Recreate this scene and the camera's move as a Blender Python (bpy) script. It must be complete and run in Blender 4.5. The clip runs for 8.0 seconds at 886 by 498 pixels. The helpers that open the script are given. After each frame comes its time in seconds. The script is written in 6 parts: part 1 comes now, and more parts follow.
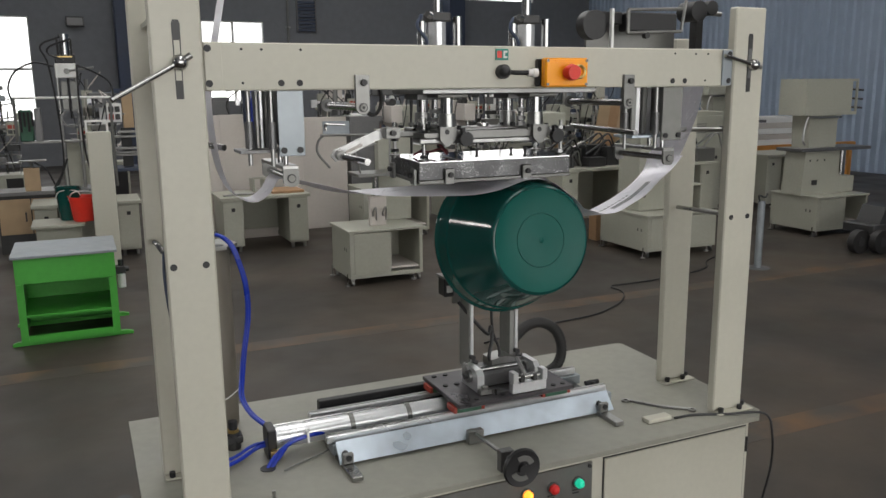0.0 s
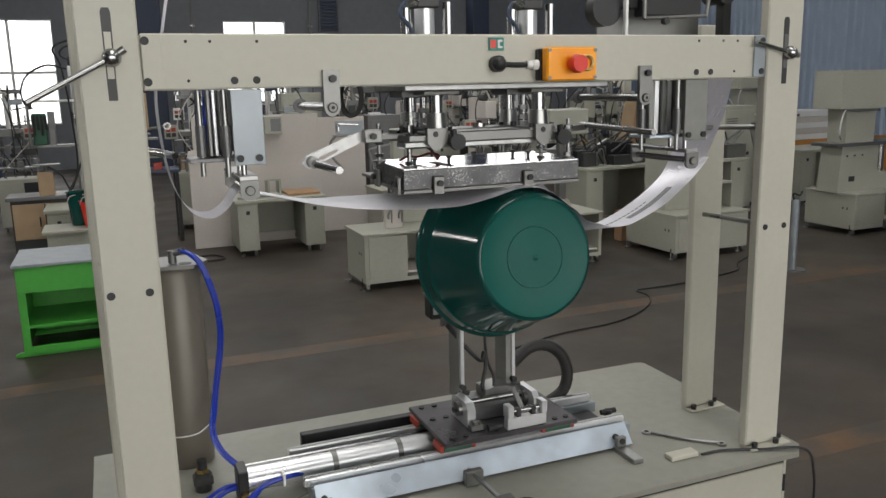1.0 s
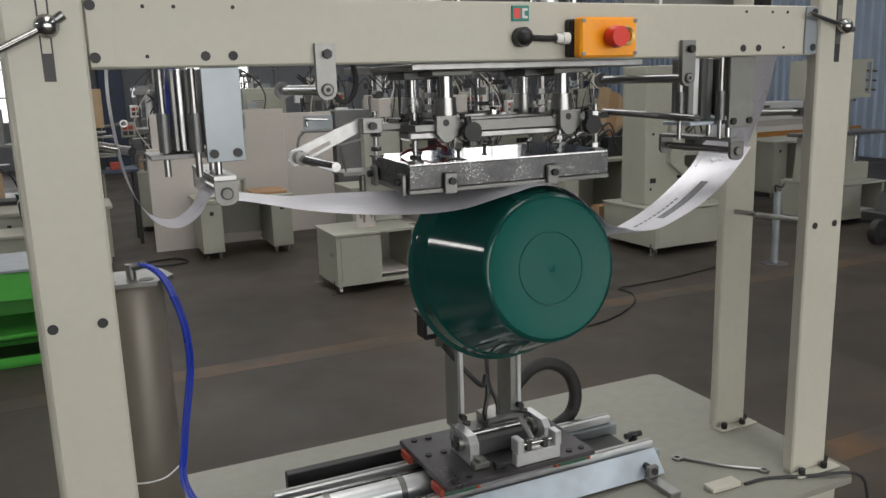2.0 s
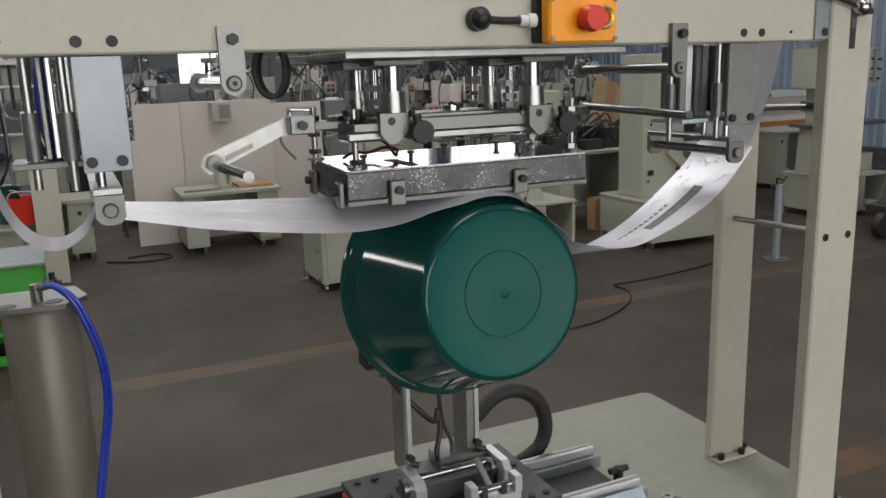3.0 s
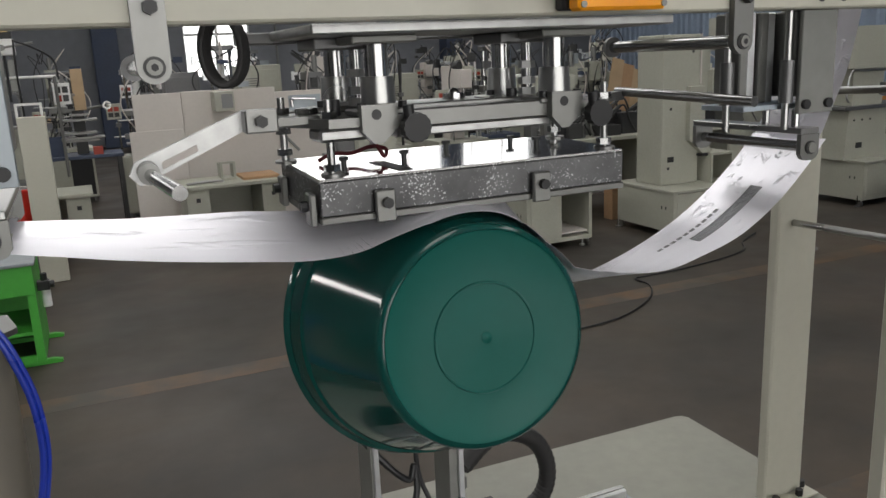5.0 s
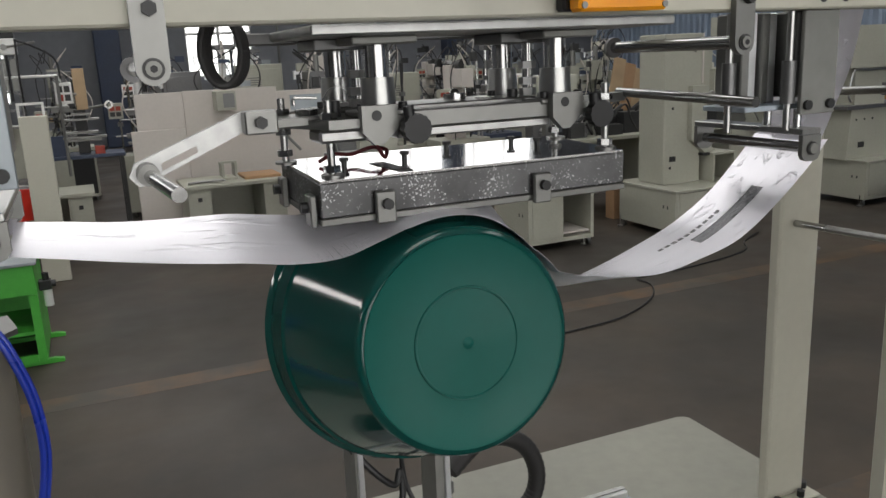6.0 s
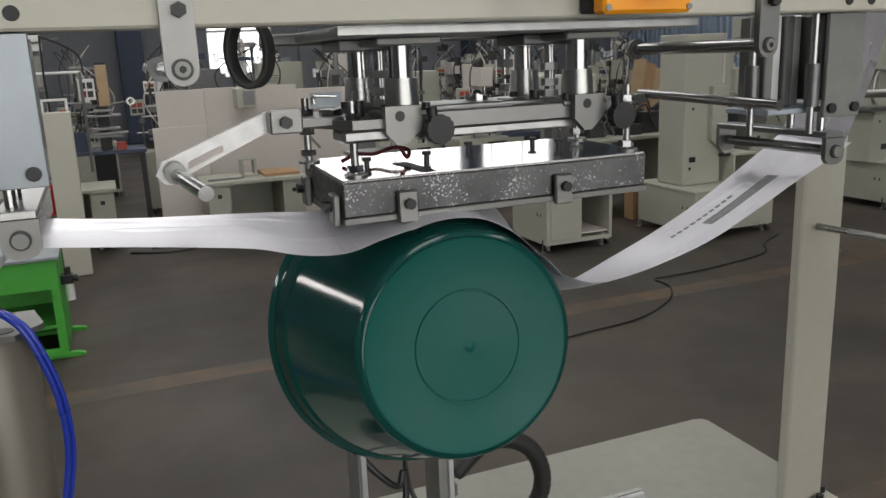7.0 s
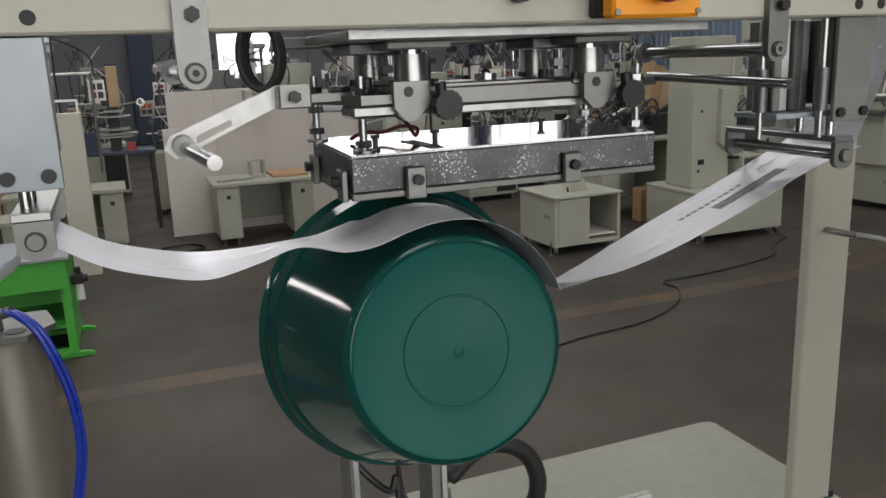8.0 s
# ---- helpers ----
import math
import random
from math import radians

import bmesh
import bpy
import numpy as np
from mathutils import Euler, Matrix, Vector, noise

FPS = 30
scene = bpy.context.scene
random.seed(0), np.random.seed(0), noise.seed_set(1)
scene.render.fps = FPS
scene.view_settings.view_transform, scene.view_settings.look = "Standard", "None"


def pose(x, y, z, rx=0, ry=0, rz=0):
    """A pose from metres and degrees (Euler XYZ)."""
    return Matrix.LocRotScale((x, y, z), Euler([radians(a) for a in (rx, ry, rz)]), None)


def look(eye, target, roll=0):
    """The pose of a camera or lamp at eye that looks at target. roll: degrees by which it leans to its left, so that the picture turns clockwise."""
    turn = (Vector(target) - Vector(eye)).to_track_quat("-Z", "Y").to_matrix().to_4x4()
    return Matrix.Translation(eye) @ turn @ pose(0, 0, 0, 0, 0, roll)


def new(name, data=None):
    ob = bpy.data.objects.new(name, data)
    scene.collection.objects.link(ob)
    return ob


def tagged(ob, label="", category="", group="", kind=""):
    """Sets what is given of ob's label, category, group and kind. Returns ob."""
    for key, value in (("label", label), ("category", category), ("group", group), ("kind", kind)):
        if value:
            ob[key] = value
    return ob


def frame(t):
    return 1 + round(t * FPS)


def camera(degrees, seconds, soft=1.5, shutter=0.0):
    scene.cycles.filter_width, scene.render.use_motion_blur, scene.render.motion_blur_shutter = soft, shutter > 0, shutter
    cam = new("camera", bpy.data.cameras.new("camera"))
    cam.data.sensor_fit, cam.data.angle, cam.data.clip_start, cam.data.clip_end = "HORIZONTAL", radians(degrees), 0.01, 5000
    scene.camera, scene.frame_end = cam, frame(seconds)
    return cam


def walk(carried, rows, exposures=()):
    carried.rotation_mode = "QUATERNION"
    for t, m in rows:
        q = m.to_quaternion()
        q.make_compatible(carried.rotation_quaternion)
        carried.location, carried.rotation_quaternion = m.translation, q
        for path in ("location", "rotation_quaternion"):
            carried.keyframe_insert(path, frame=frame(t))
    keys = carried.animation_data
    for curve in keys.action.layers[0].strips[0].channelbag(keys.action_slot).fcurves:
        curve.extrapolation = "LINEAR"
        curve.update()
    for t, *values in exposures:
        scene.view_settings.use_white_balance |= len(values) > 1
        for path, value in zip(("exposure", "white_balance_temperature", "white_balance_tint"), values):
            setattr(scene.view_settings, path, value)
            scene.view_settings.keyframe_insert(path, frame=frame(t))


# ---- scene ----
cam = camera(57.5, 8.0)
PATH = [
    (0, (0.059, 0.0, 1.81), (0.862, 1.79, 1.418), -0.5),
    (0.5, (0.2, 0.119, 1.814), (0.975, 1.921, 1.423), -0.9),
    (1, (0.258, 0.216, 1.804), (0.996, 2.032, 1.408), -1.3),
    (1.5, (0.28, 0.397, 1.792), (1.019, 2.213, 1.398), -1.5),
    (1.7, (0.273, 0.448, 1.778), (1.053, 2.247, 1.383), -1.6),
    (2.8, (0.412, 0.712, 1.772), (1.253, 2.474, 1.338), -1.7),
    (3, (0.471, 0.72, 1.775), (1.285, 2.494, 1.341), -1.8),
    (3.5, (0.546, 0.776, 1.774), (1.346, 2.557, 1.338), -2.3),
    (4, (0.563, 0.851, 1.759), (1.349, 2.636, 1.319), -2.5),
    (4.2, (0.57, 0.894, 1.76), (1.351, 2.68, 1.313), -2.6),
    (5.5, (0.625, 0.99, 1.765), (1.406, 2.771, 1.297), -2.6),
    (6, (0.615, 0.985, 1.766), (1.391, 2.768, 1.299), -2.6),
    (6.5, (0.613, 0.98, 1.768), (1.36, 2.775, 1.298), -2.4),
    (7, (0.607, 0.981, 1.77), (1.344, 2.78, 1.301), -2.3),
    (7.5, (0.605, 0.976, 1.773), (1.332, 2.779, 1.305), -2.2),
    (8, (0.603, 0.976, 1.773), (1.323, 2.783, 1.308), -2.2),
]
walk(cam, [(t, look(eye, target, roll)) for t, eye, target, roll in PATH])

# ---- world, lamps, exposure ----
scene.view_settings.exposure = 0.0
world = bpy.data.worlds.new("sky")
scene.world = world
world.use_nodes = True
wn = world.node_tree
sky = wn.nodes.new("ShaderNodeTexSky")
sky.sky_type, sky.sun_disc = "NISHITA", False
sky.sun_elevation, sky.sun_rotation = radians(50), radians(200)
wn.links.new(sky.outputs[0], wn.nodes["Background"].inputs[0])
wn.nodes["Background"].inputs[1].default_value = 0.1


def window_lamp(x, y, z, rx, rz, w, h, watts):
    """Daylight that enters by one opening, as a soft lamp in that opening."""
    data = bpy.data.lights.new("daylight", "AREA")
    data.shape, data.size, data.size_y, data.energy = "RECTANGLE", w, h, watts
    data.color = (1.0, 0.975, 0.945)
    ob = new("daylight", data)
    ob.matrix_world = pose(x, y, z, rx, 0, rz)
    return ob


# unseen roof skylights (two long strips) and gate behind the camera, added for light; windows of the far wall and the
# near side wall
for sx, sw in ((1.3, 2.4), (7.5, 1.9)):
    window_lamp(sx, 7.0, 6.88, 0, 0, sw, 20.0, 140)
window_lamp(2.5, -6.85, 2.6, 90, 0, 9.0, 4.6, 125)
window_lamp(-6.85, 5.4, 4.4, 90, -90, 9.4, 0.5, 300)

# ---- materials ----


def material(name, colour, rough=0.5, metal=0.0, vary=0.08, grain=30.0, stain=3.0, bump=0.0, glow=0.0, spec=0.5):
    m = bpy.data.materials.new(name)
    m.use_nodes = True
    n, l = m.node_tree.nodes, m.node_tree.links
    b = n["Principled BSDF"]
    b.inputs["Roughness"].default_value, b.inputs["Metallic"].default_value = rough, metal
    b.inputs["Specular IOR Level"].default_value = spec
    co = n.new("ShaderNodeTexCoord")
    fine, broad = n.new("ShaderNodeTexNoise"), n.new("ShaderNodeTexNoise")
    for t, scale, detail in ((fine, grain, 4.0), (broad, stain, 3.0)):
        t.inputs["Scale"].default_value, t.inputs["Detail"].default_value = scale, detail
        l.new(co.outputs["Object"], t.inputs["Vector"])
    mix = n.new("ShaderNodeMix")
    mix.data_type = "FLOAT"
    mix.inputs[0].default_value = 0.6
    l.new(fine.outputs[0], mix.inputs[2])
    l.new(broad.outputs[0], mix.inputs[3])
    ramp = n.new("ShaderNodeMapRange")
    ramp.inputs[1].default_value, ramp.inputs[2].default_value = 0.3, 0.7
    ramp.inputs[3].default_value, ramp.inputs[4].default_value = 1 - vary, 1 + vary
    l.new(mix.outputs[0], ramp.inputs[0])
    scl = n.new("ShaderNodeVectorMath")
    scl.operation = "SCALE"
    scl.inputs[0].default_value = colour
    l.new(ramp.outputs[0], scl.inputs["Scale"])
    l.new(scl.outputs[0], b.inputs["Base Color"])
    rr = n.new("ShaderNodeMapRange")
    rr.inputs[1].default_value, rr.inputs[2].default_value = 0.3, 0.7
    rr.inputs[3].default_value, rr.inputs[4].default_value = max(0.02, rough * 0.8), min(1.0, rough * 1.25)
    l.new(broad.outputs[0], rr.inputs[0])
    l.new(rr.outputs[0], b.inputs["Roughness"])
    if bump:
        bp = n.new("ShaderNodeBump")
        bp.inputs["Strength"].default_value, bp.inputs["Distance"].default_value = bump, 0.002
        l.new(fine.outputs[0], bp.inputs["Height"])
        l.new(bp.outputs[0], b.inputs["Normal"])
    if glow:
        b.inputs["Emission Color"].default_value = (*colour, 1)
        b.inputs["Emission Strength"].default_value = glow
    return m


M = dict(
    cream=material("cream_enamel", (0.53, 0.515, 0.435), 0.42, vary=0.05, grain=60, bump=0.04),
    beige=material("grey_beige_enamel", (0.36, 0.36, 0.30), 0.5, vary=0.08, grain=40),
    # mottled tabletop enamel, darkened overall for the shade that falls on it
    top_paint=material("shaded_table_enamel", (0.275, 0.272, 0.232), 0.5, vary=0.12, grain=30, stain=5),
    pale=material("pale_board", (0.56, 0.52, 0.48), 0.65, vary=0.06),
    steel=material("brushed_steel", (0.36, 0.36, 0.35), 0.3, 1.0, vary=0.12, grain=90),
    mirror=material("polished_plate", (0.78, 0.78, 0.79), 0.1, 1.0, vary=0.05),
    chrome=material("polished_chrome", (0.42, 0.42, 0.415), 0.17, 1.0, vary=0.06),
    alu=material("milled_aluminium", (0.22, 0.22, 0.21), 0.4, 0.8, vary=0.08, grain=50),
    plain_steel=material("dull_steel_plate", (0.25, 0.25, 0.235), 0.5, 0.5, vary=0.12, grain=40, stain=6),
    zinc=material("zinc_plate", (0.30, 0.33, 0.35), 0.45, 0.6, vary=0.18, grain=14, stain=6),
    bright=material("bright_drawn_aluminium", (0.72, 0.73, 0.74), 0.3, 0.7, vary=0.1, grain=40),
    plated=material("blue_white_zinc", (0.56, 0.63, 0.70), 0.33, 0.6, vary=0.28, grain=10, stain=5),
    plate_steel=material("oiled_dark_plate", (0.075, 0.07, 0.075), 0.32, 0.5, vary=0.3, grain=25, stain=8),
    dark=material("dark_steel", (0.045, 0.045, 0.045), 0.45, 0.25, vary=0.15),
    slate=material("ground_slide_steel", (0.16, 0.16, 0.16), 0.4, 0.6, vary=0.15, grain=60),
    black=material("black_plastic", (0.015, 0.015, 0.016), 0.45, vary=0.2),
    rubber=material("black_rubber", (0.018, 0.017, 0.017), 0.6, vary=0.25, bump=0.1),
    bucket=material("green_plastic", (0.004, 0.058, 0.050), 0.1, vary=0.06, grain=25),
    base=material("matt_green_plastic", (0.006, 0.097, 0.079), 0.42, spec=0.22, vary=0.05, grain=60, stain=7, bump=0.03),
    green=material("bright_green_enamel", (0.07, 0.42, 0.05), 0.38, vary=0.1),
    white=material("white_paint", (0.78, 0.78, 0.76), 0.5, vary=0.05),
    orange=material("orange_plastic", (1.0, 0.38, 0.006), 0.35, vary=0.04),
    red=material("red_plastic", (0.72, 0.035, 0.02), 0.35, vary=0.05),
    brick=material("rust_red_seal", (0.35, 0.05, 0.03), 0.5, vary=0.15),
    deepgreen=material("dark_green_paint", (0.03, 0.10, 0.06), 0.5, vary=0.2),
    teal=material("teal_label", (0.02, 0.22, 0.17), 0.4, vary=0.05),
    maroon=material("dark_red_sleeve", (0.09, 0.008, 0.012), 0.5, vary=0.15),
    blue=material("blue_tube", (0.01, 0.035, 0.36), 0.3, vary=0.1),
    navy=material("navy_paint", (0.045, 0.06, 0.10), 0.6, vary=0.2),
    brass=material("brass", (0.62, 0.44, 0.18), 0.35, 1.0),
    tank=material("grey_brown_tank", (0.19, 0.17, 0.138), 0.45, 0.2, vary=0.08, grain=12),
    wood=material("raw_plywood", (0.42, 0.30, 0.18), 0.65, vary=0.15, grain=8),
    carton=material("brown_carton", (0.36, 0.22, 0.12), 0.8, vary=0.15),
    wall=material("grey_plaster", (0.20, 0.208, 0.228), 0.85, vary=0.12, grain=6, stain=0.6),
    siding=material("blue_grey_sheet", (0.30, 0.37, 0.47), 0.45, 0.2, vary=0.1, grain=3, stain=0.7),
    roof=material("roof_sheet", (0.34, 0.35, 0.36), 0.7, vary=0.1, grain=3, stain=0.5),
    rail=material("ochre_paint", (0.50, 0.22, 0.05), 0.55, vary=0.2),
    tile=material("white_label", (0.70, 0.70, 0.68), 0.5),
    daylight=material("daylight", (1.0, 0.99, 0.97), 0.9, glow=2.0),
    lamp_green=material("green_lens", (0.02, 0.62, 0.38), 0.25, glow=0.5),
    lamp_red=material("red_lens", (0.62, 0.03, 0.03), 0.25, glow=0.15),
    lamp_amber=material("amber_lens", (1.0, 0.38, 0.04), 0.25, glow=1.6),
)


def patchy(name, low, high, scale, lo, hi, rough):
    """Two colours that mix in uneven patches, with fine grain and dust on top."""
    m = material(name, low, rough, vary=0.16, grain=9, stain=1.3, bump=0.03)
    n, l = m.node_tree.nodes, m.node_tree.links
    co, v, r, mix = n.new("ShaderNodeTexCoord"), n.new("ShaderNodeTexNoise"), n.new("ShaderNodeMapRange"), n.new("ShaderNodeMix")
    v.inputs["Scale"].default_value, v.inputs["Detail"].default_value, v.inputs["Roughness"].default_value = scale, 6.0, 0.6
    r.inputs[1].default_value, r.inputs[2].default_value = lo, hi
    mix.data_type, mix.blend_type = "RGBA", "MULTIPLY"
    mix.inputs[7].default_value = (*[h / q for h, q in zip(high, low)], 1)
    mix.clamp_result = False
    b = n["Principled BSDF"]
    old = b.inputs["Base Color"].links[0].from_socket
    l.new(co.outputs["Object"], v.inputs["Vector"])
    l.new(v.outputs[0], r.inputs[0])
    l.new(r.outputs[0], mix.inputs[0])
    l.new(old, mix.inputs[6])
    l.new(mix.outputs[2], b.inputs["Base Color"])
    return m


def floor_material():
    """Trowelled grey-brown concrete with worn, dusty patches."""
    return patchy("floor_concrete", (0.042, 0.0365, 0.031), (0.074, 0.058, 0.044), 0.55, 0.42, 0.66, 0.5)


def galvanised():
    """Dark heat-stained zinc with small bright spangles and splashes that gather in patches."""
    m = material("galvanised_zinc", (0.115, 0.115, 0.117), 0.33, 0.85, vary=0.45, grain=26, stain=9)
    n, l = m.node_tree.nodes, m.node_tree.links
    co, add, r, mix = n.new("ShaderNodeTexCoord"), n.new("ShaderNodeMath"), n.new("ShaderNodeMapRange"), n.new("ShaderNodeMix")
    specks, patches = n.new("ShaderNodeTexNoise"), n.new("ShaderNodeTexNoise")
    for v, scale, detail in ((specks, 330, 2.0), (patches, 30, 2.0)):
        v.inputs["Scale"].default_value, v.inputs["Detail"].default_value = scale, detail
        l.new(co.outputs["Object"], v.inputs["Vector"])
        l.new(v.outputs[0], add.inputs[2 if scale > 100 else 0])
    add.operation = "MULTIPLY_ADD"
    add.inputs[1].default_value = 0.45
    r.inputs[1].default_value, r.inputs[2].default_value = 0.86, 0.93
    mix.data_type = "RGBA"
    mix.inputs[7].default_value = (0.5, 0.5, 0.51, 1)
    b = n["Principled BSDF"]
    old = b.inputs["Base Color"].links[0].from_socket
    l.new(add.outputs[0], r.inputs[0])
    l.new(r.outputs[0], mix.inputs[0])
    l.new(old, mix.inputs[6])
    l.new(mix.outputs[2], b.inputs["Base Color"])
    return m


def lengthwise(name, colour, rough, metal, scale, strength, distance, vary, where="Object", floor=0.35, ceil=0.65):
    """A metal with fine lines along x: brushing, or the crinkles of a foil; scale gives the noise per metre along x, y and z."""
    m = material(name, colour, rough, metal, vary=vary, grain=40, stain=5)
    n, l = m.node_tree.nodes, m.node_tree.links
    v, g, r = n.new("ShaderNodeTexNoise"), n.new("ShaderNodeMapping"), n.new("ShaderNodeMapRange")
    co = n.new("ShaderNodeNewGeometry" if where == "World" else "ShaderNodeTexCoord")
    g.inputs["Scale"].default_value = scale
    v.inputs["Scale"].default_value, v.inputs["Detail"].default_value, v.inputs["Distortion"].default_value = 1.0, 3.0, 0.6
    r.inputs[1].default_value, r.inputs[2].default_value = floor, ceil
    l.new(co.outputs["Position" if where == "World" else "Object"], g.inputs["Vector"])
    l.new(g.outputs[0], v.inputs["Vector"])
    l.new(v.outputs[0], r.inputs[0])
    bp = n.new("ShaderNodeBump")
    bp.inputs["Strength"].default_value, bp.inputs["Distance"].default_value = strength, distance
    l.new(r.outputs[0], bp.inputs["Height"])
    l.new(bp.outputs[0], n["Principled BSDF"].inputs["Normal"])
    return m


M["foil"] = lengthwise("silver_foil", (0.78, 0.77, 0.82), 0.33, 0.42, (6, 40, 40), 0.6, 0.003, 0.05, "World", 0.58, 0.72)
M["used"] = lengthwise("used_foil", (0.16, 0.16, 0.17), 0.3, 0.7, (30, 160, 160), 0.6, 0.003, 0.45, "World")
M["brushed"] = lengthwise("brushed_aluminium", (0.36, 0.36, 0.355), 0.34, 0.9, (12, 700, 700), 0.05, 0.0005, 0.3)
M["galv"] = galvanised()
M["floor"] = floor_material()
M["floor"].node_tree.nodes["Principled BSDF"].inputs["Specular IOR Level"].default_value = 0.28
M["line"] = patchy("worn_ochre_line", (0.048, 0.040, 0.032), (0.128, 0.066, 0.025), 1.6, 0.44, 0.66, 0.5)

# ---- mesh helpers ----


class Shape:
    """A bmesh with a few solid builders, all in world metres."""

    def __init__(self):
        self.bm = bmesh.new()

    def box(self, x0, x1, y0, y1, z0, z1, bevel=0.0):
        made = bmesh.ops.create_cube(self.bm, size=1.0)["verts"]
        for v in made:
            v.co = Vector(((x0 + x1) / 2 + v.co.x * (x1 - x0), (y0 + y1) / 2 + v.co.y * (y1 - y0), (z0 + z1) / 2 + v.co.z * (z1 - z0)))
        if bevel:
            edges = list({e for v in made for e in v.link_edges})
            bmesh.ops.bevel(self.bm, geom=edges, offset=bevel, segments=1, affect="EDGES", profile=0.5)
        return self

    def turn(self, about, rx):
        """Tips all that stands so far about the x axis through a point."""
        m = Matrix.Translation(about) @ pose(0, 0, 0, rx) @ Matrix.Translation(-Vector(about))
        bmesh.ops.transform(self.bm, matrix=m, verts=self.bm.verts[:])
        return self

    def rod(self, a, b, r, seg=16, r2=None):
        a, b = Vector(a), Vector(b)
        way = b - a
        made = bmesh.ops.create_cone(self.bm, cap_ends=True, segments=seg, radius1=r, radius2=r if r2 is None else r2, depth=way.length)["verts"]
        m = Matrix.Translation((a + b) / 2) @ way.to_track_quat("Z", "Y").to_matrix().to_4x4()
        bmesh.ops.transform(self.bm, matrix=m, verts=made)
        return self

    def ball(self, c, r, squash=1.0):
        made = bmesh.ops.create_uvsphere(self.bm, u_segments=16, v_segments=10, radius=r)["verts"]
        for v in made:
            v.co = Vector((v.co.x, v.co.y, v.co.z * squash)) + Vector(c)
        return self

    def slab(self, outline, plane, t0, t1):
        """A flat plate: a polygon in the plane 'xz' (thick along y), 'yz' (along x) or 'xy' (along z)."""
        def at(u, v, t):
            return {"xz": (u, t, v), "yz": (t, u, v), "xy": (u, v, t)}[plane]
        lo = [self.bm.verts.new(at(u, v, t0)) for u, v in outline]
        hi = [self.bm.verts.new(at(u, v, t1)) for u, v in outline]
        faces = [self.bm.faces.new(lo), self.bm.faces.new(hi)]
        n = len(outline)
        for i in range(n):
            faces.append(self.bm.faces.new((lo[i], lo[(i + 1) % n], hi[(i + 1) % n], hi[i])))
        bmesh.ops.recalc_face_normals(self.bm, faces=faces)
        return self

    def lathe(self, profile, m, seg=64):
        """Turns (radius, height) points about z and lays the result by m."""
        rings = []
        for r, h in profile:
            if r < 1e-5:
                rings.append([self.bm.verts.new(m @ Vector((0, 0, h)))])
            else:
                rings.append([self.bm.verts.new(m @ Vector((r * math.cos(2 * math.pi * k / seg), r * math.sin(2 * math.pi * k / seg), h))) for k in range(seg)])
        faces = []
        for p, q in zip(rings, rings[1:]):
            for k in range(seg):
                k2 = (k + 1) % seg
                if len(p) == 1 and len(q) == 1:
                    continue
                if len(p) == 1:
                    faces.append(self.bm.faces.new((p[0], q[k], q[k2])))
                elif len(q) == 1:
                    faces.append(self.bm.faces.new((p[k], p[k2], q[0])))
                else:
                    faces.append(self.bm.faces.new((p[k], p[k2], q[k2], q[k])))
        bmesh.ops.recalc_face_normals(self.bm, faces=faces)
        return self

    def tube(self, points, r, seg=10, ribs=False):
        """A hose through the points, on a smooth curve."""
        pts = smooth(points, 10)
        prev = None
        ref = Vector((0.3, 0.9, 0.31)).normalized()
        first = last = None
        for i, p in enumerate(pts):
            way = (pts[min(i + 1, len(pts) - 1)] - pts[max(i - 1, 0)]).normalized()
            u = way.cross(ref).normalized()
            v = way.cross(u)
            rr = r * (1.0 if not ribs else (1.04 if i % 2 else 0.95))
            ring = [self.bm.verts.new(p + u * rr * math.cos(2 * math.pi * k / seg) + v * rr * math.sin(2 * math.pi * k / seg)) for k in range(seg)]
            if prev:
                for k in range(seg):
                    self.bm.faces.new((prev[k], prev[(k + 1) % seg], ring[(k + 1) % seg], ring[k]))
            else:
                first = ring
            prev = last = ring
        self.bm.faces.new(first)
        self.bm.faces.new(last)
        bmesh.ops.recalc_face_normals(self.bm, faces=self.bm.faces[:])
        return self


def smooth(points, steps):
    """Catmull-Rom points through the given ones."""
    p = [Vector(q) for q in points]
    p = [2 * p[0] - p[1]] + p + [2 * p[-1] - p[-2]]
    out = []
    for i in range(1, len(p) - 2):
        a, b, c, d = p[i - 1:i + 3]
        for k in range(steps):
            t = k / steps
            out.append(0.5 * (2 * b + (c - a) * t + (2 * a - 5 * b + 4 * c - d) * t * t + (3 * b - a - 3 * c + d) * t ** 3))
    out.append(p[-2])
    return out


ORIGIN = {}


def thing(name, base, label, category, group="", kind=""):
    ob = new(name)
    ob.location = base
    ob.empty_display_size = 0.05
    ORIGIN[ob] = Vector(base)
    return tagged(ob, label, category, group, kind)


def mesh_of(name, shape, mat, base, shine):
    bm = shape.bm
    bmesh.ops.translate(bm, verts=bm.verts[:], vec=-Vector(base))
    data = bpy.data.meshes.new(name)
    for f in bm.faces:
        f.smooth = shine
    bm.to_mesh(data)
    bm.free()
    if shine:
        data.set_sharp_from_angle(angle=radians(35))
    data.materials.append(M[mat])
    return data


def part(name, shape, mat, parent, label="", shine=True):
    """Links a shape, drawn in world metres, as one mesh under a thing or under a part."""
    base = ORIGIN[parent]
    ob = new(name, mesh_of(name, shape, mat, base, shine))
    ob.parent = parent
    ORIGIN[ob] = base
    return tagged(ob, label)


def solid(name, shape, mat, label, category, group="", kind="", base=(0, 0, 0), shine=True):
    """A thing that is one mesh."""
    ob = new(name, mesh_of(name, shape, mat, base, shine))
    ob.location = base
    ORIGIN[ob] = Vector(base)
    return tagged(ob, label, category, group, kind)


def S():
    return Shape()


